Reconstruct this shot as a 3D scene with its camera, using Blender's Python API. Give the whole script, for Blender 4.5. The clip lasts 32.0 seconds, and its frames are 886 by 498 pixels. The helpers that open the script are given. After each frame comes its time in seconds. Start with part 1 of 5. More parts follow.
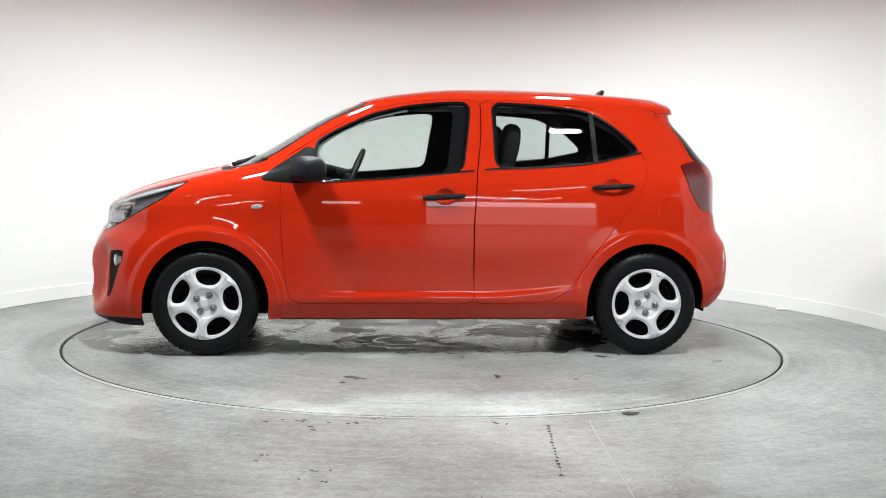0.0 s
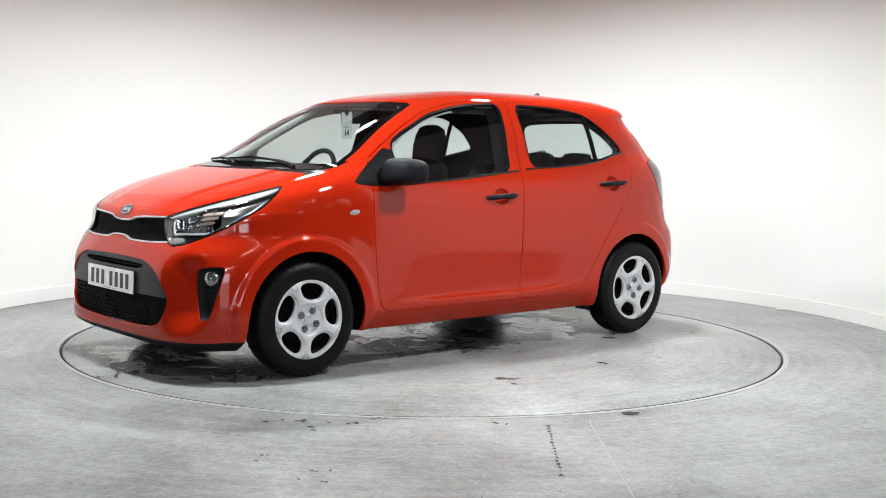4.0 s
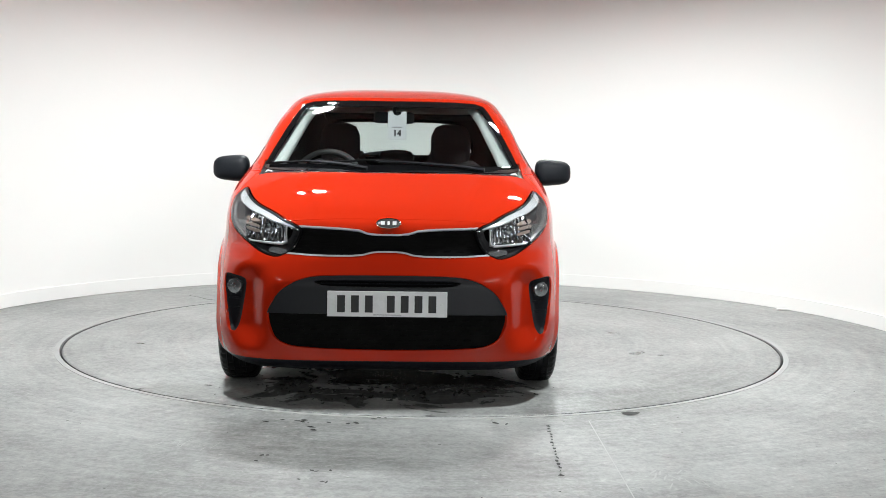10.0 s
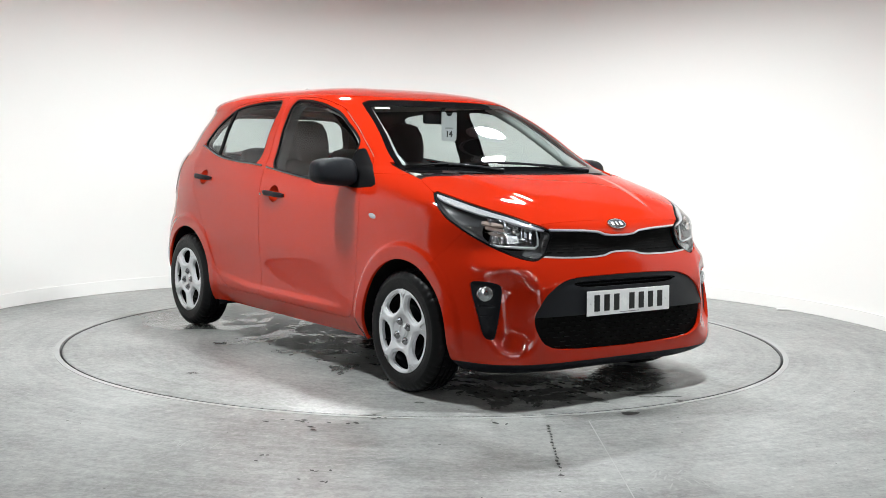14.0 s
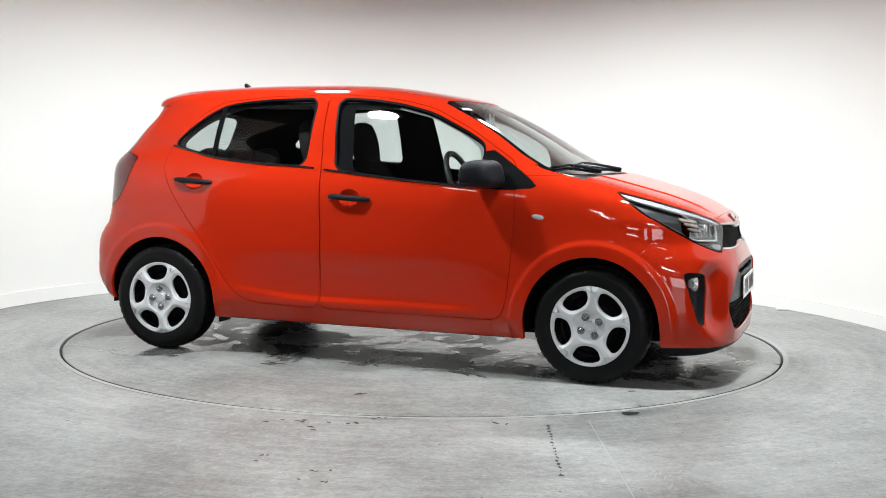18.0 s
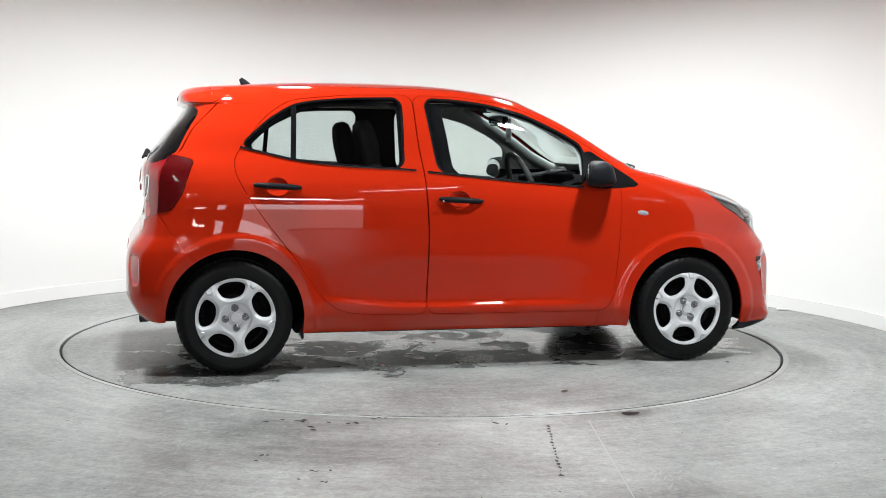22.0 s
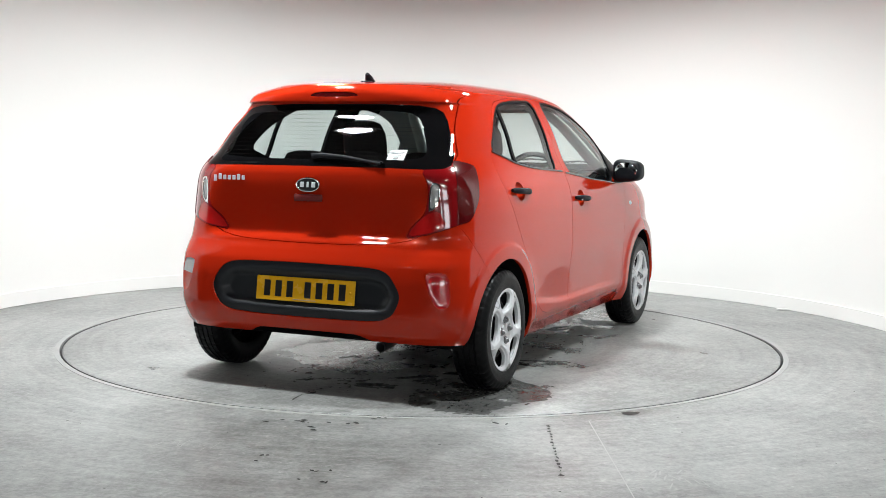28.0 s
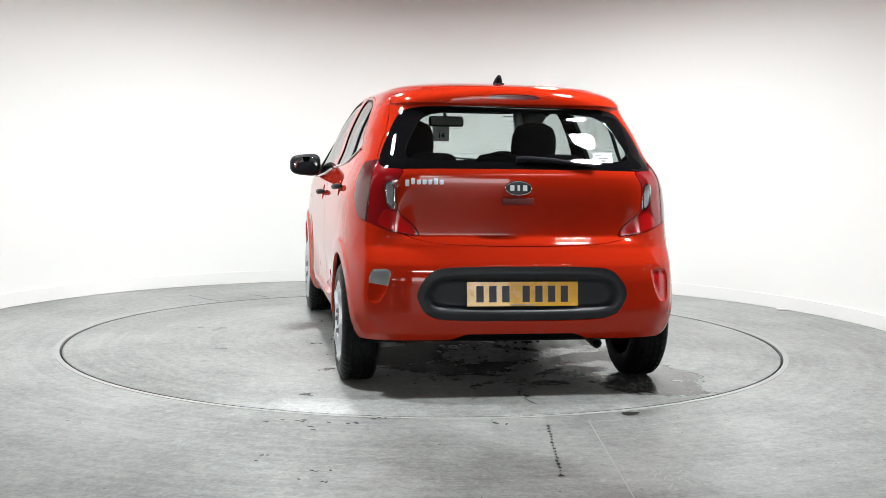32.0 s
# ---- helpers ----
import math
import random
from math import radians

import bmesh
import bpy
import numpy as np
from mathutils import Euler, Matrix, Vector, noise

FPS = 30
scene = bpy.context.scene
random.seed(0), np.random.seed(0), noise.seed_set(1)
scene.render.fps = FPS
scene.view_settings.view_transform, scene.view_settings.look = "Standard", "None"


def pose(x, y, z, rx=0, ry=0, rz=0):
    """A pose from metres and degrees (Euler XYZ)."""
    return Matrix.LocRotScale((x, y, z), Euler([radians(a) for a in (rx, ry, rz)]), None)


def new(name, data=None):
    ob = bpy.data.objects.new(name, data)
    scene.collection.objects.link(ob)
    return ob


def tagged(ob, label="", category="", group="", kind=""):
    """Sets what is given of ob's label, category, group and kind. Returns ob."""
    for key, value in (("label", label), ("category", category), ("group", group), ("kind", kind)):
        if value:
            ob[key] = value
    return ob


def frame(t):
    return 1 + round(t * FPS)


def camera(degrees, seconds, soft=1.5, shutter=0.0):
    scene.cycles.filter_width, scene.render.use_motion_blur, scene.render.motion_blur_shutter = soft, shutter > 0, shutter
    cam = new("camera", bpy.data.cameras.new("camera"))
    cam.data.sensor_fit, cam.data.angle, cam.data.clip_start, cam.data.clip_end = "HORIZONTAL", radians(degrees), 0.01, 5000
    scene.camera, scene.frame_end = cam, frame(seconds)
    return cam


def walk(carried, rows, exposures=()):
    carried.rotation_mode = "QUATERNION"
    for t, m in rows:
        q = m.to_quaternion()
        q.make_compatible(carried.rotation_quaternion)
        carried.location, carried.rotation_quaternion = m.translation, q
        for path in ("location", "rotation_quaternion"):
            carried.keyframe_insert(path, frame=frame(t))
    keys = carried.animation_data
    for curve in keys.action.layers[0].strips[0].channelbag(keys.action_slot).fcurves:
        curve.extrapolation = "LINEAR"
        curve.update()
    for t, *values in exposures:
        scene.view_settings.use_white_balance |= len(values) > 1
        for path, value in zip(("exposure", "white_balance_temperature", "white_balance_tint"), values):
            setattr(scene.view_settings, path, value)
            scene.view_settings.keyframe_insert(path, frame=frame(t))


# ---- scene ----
import functools

# ---- camera: on a tripod in the open side of the round bay ----
cam = camera(41.02, 32.0, soft=0.55)
EYE = (0.0, -6.983, 1.1446)
YAW, PITCH, ROLL = -0.890, -5.0055, 0.912
SPOT = pose(*EYE, 90 + PITCH, 0, YAW) @ pose(0, 0, 0, 0, 0, ROLL)
walk(cam, [(0, SPOT), (32, SPOT)], exposures=[(0, 0.0), (32, 0.0)])

# turntable: angle of the car's nose at t seconds, and the car's place on the disc
START, RATE = 185.19, 8.562
CAR_X, CAR_Y = 0.0216, -0.185
DISC_R, WALL_R, CEIL = 2.050, 3.02, 3.2

# ---- light ----
world = bpy.data.worlds.new("hall_air")
scene.world = world
world.use_nodes = True
world.node_tree.nodes["Background"].inputs[0].default_value = (0.9, 0.93, 1.0, 1)
world.node_tree.nodes["Background"].inputs[1].default_value = 0.05


def area(name, m, sx, sy, watts, colour=(1, 0.96, 0.92), shape="RECTANGLE", spread=180):
    la = bpy.data.lights.new(name, "AREA")
    la.shape, la.size, la.size_y, la.energy, la.color, la.spread = shape, sx, sy, watts, colour, radians(spread)
    ob = new(name, la)
    ob.matrix_basis = m
    return ob


LAMPS = [(-0.85, 0.85), (0.95, 0.85), (-1.2, -1.4), (1.3, -1.65)]
WATTS = (70, 76, 77, 75)
LAMP_Z = 2.70
for (lx, ly), watts in zip(LAMPS, WATTS):
    area("bay_lamp_light", pose(lx, ly, LAMP_Z), 0.26, 0.18, watts, (0.94, 0.99, 1.0), shape="ELLIPSE", spread=160)

# two unseen fill lamps, added to lift surfaces that face the camera
HALL_FILLS = [(-2.3, -9.6), (2.3, -9.6)]
for lx, ly in HALL_FILLS:
    area("hall_fill_light", pose(lx, ly, 3.02), 1.5, 0.16, 92, (0.95, 0.98, 1.0))


# ---- materials ----
def mat(name):
    m = bpy.data.materials.new(name)
    m.use_nodes = True
    nt = m.node_tree
    return m, nt, nt.nodes["Principled BSDF"]


def plain(name, colour, rough=0.5, metal=0.0, coat=0.0, bump=0.0, scale=300, ior=1.5, grain=0.06, emit=0.0, spec=0.5):
    m, nt, b = mat(name)
    b.inputs["Base Color"].default_value = (*colour, 1)
    b.inputs["Roughness"].default_value = rough
    b.inputs["Metallic"].default_value = metal
    b.inputs["IOR"].default_value = ior
    b.inputs["Coat Weight"].default_value = coat
    b.inputs["Specular IOR Level"].default_value = spec
    b.inputs["Coat Roughness"].default_value = 0.004
    b.inputs["Coat IOR"].default_value = 1.45
    if emit:
        b.inputs["Emission Color"].default_value = (*colour, 1)
        b.inputs["Emission Strength"].default_value = emit
    tc = nt.nodes.new("ShaderNodeTexCoord")
    no = nt.nodes.new("ShaderNodeTexNoise")
    no.inputs["Scale"].default_value = scale * 0.05
    no.inputs["Detail"].default_value = 6
    nt.links.new(tc.outputs["Object"], no.inputs["Vector"])
    if grain:
        mr = nt.nodes.new("ShaderNodeMapRange")
        mr.inputs["From Min"].default_value, mr.inputs["From Max"].default_value = 0.3, 0.7
        mr.inputs["To Min"].default_value, mr.inputs["To Max"].default_value = rough * (1 - 2 * grain), min(1, rough * (1 + 2 * grain) + 0.01)
        nt.links.new(no.outputs["Fac"], mr.inputs["Value"])
        nt.links.new(mr.outputs["Result"], b.inputs["Roughness"])
    if bump:
        n2 = nt.nodes.new("ShaderNodeTexNoise")
        n2.inputs["Scale"].default_value = scale
        n2.inputs["Detail"].default_value = 3
        nt.links.new(tc.outputs["Object"], n2.inputs["Vector"])
        bp = nt.nodes.new("ShaderNodeBump")
        bp.inputs["Strength"].default_value = bump
        bp.inputs["Distance"].default_value = 0.001
        nt.links.new(n2.outputs["Fac"], bp.inputs["Height"])
        nt.links.new(bp.outputs["Normal"], b.inputs["Normal"])
    return m


def glass(name, tint, dense, rough=0.0):
    """A thin pane: clear by its tint, with a mirror share that grows at grazing angles."""
    m = bpy.data.materials.new(name)
    m.use_nodes = True
    nt = m.node_tree
    nt.nodes.remove(nt.nodes["Principled BSDF"])
    tr = nt.nodes.new("ShaderNodeBsdfTransparent")
    tr.inputs["Color"].default_value = (*[c * (1 - dense) for c in tint], 1)
    gl = nt.nodes.new("ShaderNodeBsdfGlossy")
    gl.inputs["Roughness"].default_value = rough
    lw = nt.nodes.new("ShaderNodeLayerWeight")
    lw.inputs["Blend"].default_value = 0.5
    pw = nt.nodes.new("ShaderNodeMath")
    pw.operation, pw.inputs[1].default_value = "POWER", 4.5
    nt.links.new(lw.outputs["Facing"], pw.inputs[0])
    fr = nt.nodes.new("ShaderNodeMath")
    fr.operation, fr.inputs[1].default_value, fr.inputs[2].default_value = "MULTIPLY_ADD", 0.92, 0.07
    nt.links.new(pw.outputs[0], fr.inputs[0])
    mx = nt.nodes.new("ShaderNodeMixShader")
    nt.links.new(fr.outputs[0], mx.inputs[0])
    nt.links.new(tr.outputs[0], mx.inputs[1])
    nt.links.new(gl.outputs[0], mx.inputs[2])
    nt.links.new(mx.outputs[0], nt.nodes["Material Output"].inputs["Surface"])
    return m


RED = plain("red_paint", (0.405, 0.018, 0.0042), 0.5, metal=0.0, coat=1.0, grain=0.03, spec=0.0)
RED.node_tree.nodes["Principled BSDF"].inputs["Coat IOR"].default_value = 1.41
BLACK = plain("black_plastic", (0.007, 0.008, 0.0105), 0.52, bump=0.15, scale=900, spec=0.13)
TRIM = plain("black_trim", (0.004, 0.004, 0.0045), 0.42, spec=0.05)
DARK = plain("dark_liner", (0.004, 0.004, 0.004), 0.85, spec=0.1)
WALL = plain("white_wall_paint", (0.80, 0.79, 0.77), 0.55, bump=0.05, scale=60)
GLASS = glass("clear_glass", (0.84, 0.90, 0.885), 0.03)
TINT = glass("tinted_glass", (0.80, 0.86, 0.85), 0.05)


def concrete(name, wet):
    """Polished grey floor concrete: clouds, trowel streaks, pale scuffs, dark specks; on the disc also puddles where
    the wet car drips, and the car's shade painted darker over its footprint.
    """
    m, nt, b = mat(name)
    L = nt.links.new
    N = nt.nodes.new
    tc = N("ShaderNodeTexCoord")

    def noise_at(scale, detail=5, rough=0.6, vec=None, stretch=None, dist_=0.0):
        n = N("ShaderNodeTexNoise")
        n.inputs["Scale"].default_value, n.inputs["Detail"].default_value, n.inputs["Roughness"].default_value, n.inputs["Distortion"].default_value = scale, detail, rough, dist_
        src = vec or tc.outputs["Object"]
        if stretch:
            mp = N("ShaderNodeMapping")
            mp.inputs["Scale"].default_value = stretch[:3]
            mp.inputs["Rotation"].default_value = (0, 0, radians(stretch[3]))
            L(src, mp.inputs["Vector"])
            src = mp.outputs["Vector"]
        L(src, n.inputs["Vector"])
        return n.outputs["Fac"]

    def ramp(src, a, b2, lo, hi):
        r = N("ShaderNodeMapRange")
        r.interpolation_type = "SMOOTHSTEP"
        for k, v in (("From Min", a), ("From Max", b2), ("To Min", lo), ("To Max", hi)):
            r.inputs[k].default_value = v
        L(src, r.inputs["Value"])
        return r.outputs["Result"]

    def op(kind, a, b2):
        n = N("ShaderNodeMath")
        n.operation = kind
        for i, v in enumerate((a, b2)):
            if isinstance(v, (int, float)):
                n.inputs[i].default_value = v
            else:
                L(v, n.inputs[i])
        return n.outputs[0]

    # the way round the disc's middle, for marks left by turning wheels and mops
    sx = N("ShaderNodeSeparateXYZ")
    L(tc.outputs["Object"], sx.inputs[0])
    rad = op("SQRT", op("ADD", op("MULTIPLY", sx.outputs[0], sx.outputs[0]), op("MULTIPLY", sx.outputs[1], sx.outputs[1])), 0)
    ang = op("ARCTAN2", sx.outputs[1], sx.outputs[0])
    cx = N("ShaderNodeCombineXYZ")
    L(op("MULTIPLY", rad, 22.0), cx.inputs[0])
    L(op("MULTIPLY", ang, 1.6), cx.inputs[1])
    swirl = noise_at(1.0, 6, 0.65, cx.outputs[0])
    cloud = noise_at(0.9, 8, 0.62)
    mid = noise_at(5.0, 8, 0.68, dist_=0.4)
    fine = noise_at(60, 4, 0.6)
    streak = noise_at(7, 8, 0.72, stretch=(1, 7, 1, 28))
    streak2 = noise_at(9, 7, 0.7, stretch=(1, 10, 1, -38))
    streak3 = noise_at(12, 5, 0.7, stretch=(1, 16, 1, 62))
    val = op("ADD", ramp(cloud, 0.3, 0.7, -0.075, 0.055), ramp(mid, 0.25, 0.75, -0.05, 0.05))
    val = op("ADD", val, ramp(fine, 0.3, 0.7, -0.035, 0.035))
    val = op("ADD", val, ramp(noise_at(21, 6, 0.7), 0.3, 0.7, -0.045, 0.045))
    val = op("ADD", val, ramp(streak, 0.45, 0.72, -0.012, 0.022))
    val = op("ADD", val, ramp(streak2, 0.58, 0.72, 0.0, 0.07))
    val = op("ADD", val, ramp(streak3, 0.60, 0.70, 0.0, 0.06))
    val = op("ADD", val, ramp(swirl, 0.35, 0.7, -0.02, 0.03))
    specks = op("ADD", ramp(noise_at(40, 2, 0.5), 0.75, 0.78, 0.0, -0.14), ramp(noise_at(17, 6, 0.7), 0.58, 0.70, 0.0, 0.10))
    val = op("ADD", val, specks)
    val = op("ADD", val, 0.265)
    rough = op("ADD", ramp(mid, 0.3, 0.7, 0.38, 0.48), ramp(streak, 0.4, 0.7, -0.03, 0.03))
    if wet:
        def zone(px, py, ax, ay):
            dx = op("DIVIDE", op("SUBTRACT", sx.outputs[0], px), ax)
            dy = op("DIVIDE", op("SUBTRACT", sx.outputs[1], py), ay)
            return ramp(op("ADD", op("MULTIPLY", dx, dx), op("MULTIPLY", dy, dy)), 0.1, 1.0, 1.0, 0.0)
        # the wide middle ellipse also paints the car's shadow into the floor colour
        near = op("MAXIMUM", zone(1.42, -0.2, 0.62, 0.98), op("MULTIPLY", zone(-0.1, -0.18, 1.95, 1.08), 0.84))
        near = op("MAXIMUM", near, op("MULTIPLY", zone(-1.35, -0.9, 0.55, 0.45), 0.85))
        pool_shade = op("ADD", noise_at(2.6, 5, 0.6, dist_=0.8), op("MULTIPLY", near, 0.23))
        damp_shade = ramp(pool_shade, 0.60, 0.73, 0.0, 1.0)
        drops = ramp(op("ADD", noise_at(13, 3, 0.5, stretch=(1, 2.2, 1, 0)), op("MULTIPLY", near, 0.17)), 0.765, 0.78, 0.0, 1.0)
        val = op("MULTIPLY", val, op("SUBTRACT", 1.0, op("MULTIPLY", damp_shade, 0.64)))
        val = op("MULTIPLY", val, op("SUBTRACT", 1.0, op("MULTIPLY", drops, 0.68)))
        rough = op("MULTIPLY", rough, op("SUBTRACT", 1.0, op("MULTIPLY", damp_shade, 0.55)))
        rough = op("MULTIPLY", rough, op("SUBTRACT", 1.0, op("MULTIPLY", drops, 0.8)))
    val = op("MAXIMUM", val, 0.02)
    col = N("ShaderNodeCombineColor")
    L(op("MULTIPLY", val, 0.985), col.inputs[0])
    L(val, col.inputs[1])
    L(op("MULTIPLY", val, 0.968), col.inputs[2])
    L(col.outputs[0], b.inputs["Base Color"])
    L(rough, b.inputs["Roughness"])
    bp = N("ShaderNodeBump")
    bp.inputs["Strength"].default_value, bp.inputs["Distance"].default_value = 0.12, 0.002
    L(op("ADD", mid, op("MULTIPLY", fine, 0.4)), bp.inputs["Height"])
    L(bp.outputs[0], b.inputs["Normal"])
    return m


FLOOR = concrete("floor_concrete", False)
DISCMAT = concrete("turntable_concrete", True)
HALLFLOOR = plain("unseen_dark_floor", (0.05, 0.05, 0.051), 0.4, bump=0.1, scale=60)
RING = plain("pale_concrete_edge", (0.33, 0.33, 0.325), 0.5, bump=0.3, scale=80)
HALL = plain("hall_grey", (0.035, 0.035, 0.037), 0.7, bump=0.1, scale=60)
SOFFIT = plain("ceiling_grey", (0.075, 0.073, 0.07), 0.8, bump=0.1, scale=50)
GROOVE = plain("dark_groove", (0.015, 0.015, 0.014), 0.8)
STAIN = plain("dried_stain", (0.022, 0.022, 0.021), 0.5, spec=0.2)
SCUFF = plain("pale_scuff", (0.37, 0.37, 0.365), 0.5)
TUBE = plain("lit_tube", (1.0, 0.98, 0.94), 0.5, emit=30.0)
TUBE.cycles.emission_sampling = "FRONT"
DAY_SKY = plain("daylight_sky", (0.92, 0.96, 1.0), 0.9, emit=8.5)
DAY_YARD = plain("daylight_yard", (1.0, 0.97, 0.93), 0.9, emit=2.2)


# ---- mesh helpers ----
def mesh_of(name, verts, faces, material, normals=None, smooth=True, sharp=None):
    me = bpy.data.meshes.new(name)
    me.from_pydata([tuple(v) for v in verts], [], [tuple(int(i) for i in q) for q in faces])
    me.materials.append(material)
    if smooth:
        me.shade_smooth()
    if normals is not None:
        me.normals_split_custom_set_from_vertices([tuple(n) for n in normals])
    elif sharp:
        me.set_sharp_from_angle(angle=radians(sharp))
    return me


def thing(name, label, category, m=None, group="", kind=""):
    ob = tagged(new(name), label, category, group, kind)
    ob.empty_display_size = 0.1
    if m is not None:
        ob.matrix_basis = m
    return ob


def put(name, me, parent=None, label="", m=None):
    ob = new(name, me)
    ob.parent = parent
    if m is not None:
        ob.matrix_basis = m
    return tagged(ob, label)


def part(name, bm, material, parent, label="", m=None, sharp=35):
    me = bpy.data.meshes.new(name)
    bmesh.ops.recalc_face_normals(bm, faces=bm.faces)
    bm.to_mesh(me)
    bm.free()
    me.materials.append(material)
    me.shade_smooth()
    me.set_sharp_from_angle(angle=radians(sharp))
    return put(name, me, parent, label, m)


def box(bm, x0, y0, z0, x1, y1, z1, bevel=0.0, seg=2):
    made = bmesh.ops.create_cube(bm, size=1, matrix=Matrix.LocRotScale(((x0 + x1) / 2, (y0 + y1) / 2, (z0 + z1) / 2), None, (abs(x1 - x0), abs(y1 - y0), abs(z1 - z0))))
    if bevel:
        es = {e for v in made["verts"] for e in v.link_edges}
        bmesh.ops.bevel(bm, geom=list(es), offset=bevel, segments=seg, affect="EDGES", profile=0.5)
    return bm


def lathe(bm, rows, n=48, axis="y", m=None):
    """Turns a profile of (radius, along) round an axis."""
    rings = []
    for rad, al in rows:
        ring = []
        for k in range(n):
            c, s = math.cos(2 * math.pi * k / n) * rad, math.sin(2 * math.pi * k / n) * rad
            p = {"y": (c, al, s), "z": (c, s, al), "x": (al, c, s)}[axis]
            ring.append(bm.verts.new(m @ Vector(p) if m is not None else p))
        rings.append(ring)
    for a, b in zip(rings, rings[1:]):
        for k in range(n):
            bm.faces.new((a[k], a[(k + 1) % n], b[(k + 1) % n], b[k]))
    return rings


def tube(bm, pts, r, n=8, closed=False, flat=1.0):
    """A round bar along points."""
    pts = [Vector(p) for p in pts]
    rings = []
    for i, p in enumerate(pts):
        a = pts[(i - 1) % len(pts)] if closed or i else p
        b = pts[(i + 1) % len(pts)] if closed or i < len(pts) - 1 else p
        d = (b - a).normalized()
        up = Vector((0, 0, 1)) if abs(d.z) < 0.9 else Vector((1, 0, 0))
        s = d.cross(up).normalized()
        u = s.cross(d)
        rr = r[i] if isinstance(r, (list, tuple)) else r
        rings.append([bm.verts.new(p + s * math.cos(k * 2 * math.pi / n) * rr + u * math.sin(k * 2 * math.pi / n) * rr * flat) for k in range(n)])
    pairs = list(zip(rings, rings[1:])) + ([(rings[-1], rings[0])] if closed else [])
    for a, b in pairs:
        for k in range(n):
            bm.faces.new((a[k], a[(k + 1) % n], b[(k + 1) % n], b[k]))
    if not closed:
        bm.faces.new(rings[0][::-1])
        bm.faces.new(rings[-1])
    return bm


def pchip(xs, ys):
    """A smooth curve through points that never overshoots."""
    xs, ys = np.array(xs, float), np.array(ys, float)
    hh, dd = np.diff(xs), np.diff(ys) / np.diff(xs)
    m = np.zeros(len(xs))
    m[0], m[-1] = dd[0], dd[-1]
    for i in range(1, len(xs) - 1):
        if dd[i - 1] * dd[i] > 0:
            w1, w2 = 2 * hh[i] + hh[i - 1], hh[i] + 2 * hh[i - 1]
            m[i] = (w1 + w2) / (w1 / dd[i - 1] + w2 / dd[i])

    def at(x):
        x = np.asarray(x, float)
        i = np.clip(np.searchsorted(xs, x) - 1, 0, len(xs) - 2)
        t = (x - xs[i]) / hh[i]
        return (1 + 2 * t) * (1 - t) ** 2 * ys[i] + t * (1 - t) ** 2 * hh[i] * m[i] + t * t * (3 - 2 * t) * ys[i + 1] + t * t * (t - 1) * hh[i] * m[i + 1]
    return at


def rounded(pts, times=2, most=9.0):
    """Cuts the corners of a polygon, by at most a given length."""
    p = np.array(pts, float)
    for _ in range(times):
        q = np.roll(p, -1, 0)
        w = np.minimum(0.2, most / (np.linalg.norm(q - p, axis=1, keepdims=True) + 1e-9))
        most *= 0.4
        p = np.stack([(1 - w) * p + w * q, w * p + (1 - w) * q], 1).reshape(-1, p.shape[1])
    return p


def dist(poly, a, b):
    """Signed distance to a polygon, negative within."""
    p, q = poly, np.roll(poly, -1, 0)
    best, inside = np.full(a.shape, 1e9), np.zeros(a.shape, bool)
    for (x0, y0), (x1, y1) in zip(p, q):
        dx, dy = x1 - x0, y1 - y0
        t = np.clip(((a - x0) * dx + (b - y0) * dy) / (dx * dx + dy * dy + 1e-12), 0, 1)
        best = np.minimum(best, np.hypot(a - x0 - t * dx, b - y0 - t * dy))
        if dy:
            inside ^= ((y0 > b) != (y1 > b)) & (a < dx * (b - y0) / dy + x0)
    return np.where(inside, -best, best)


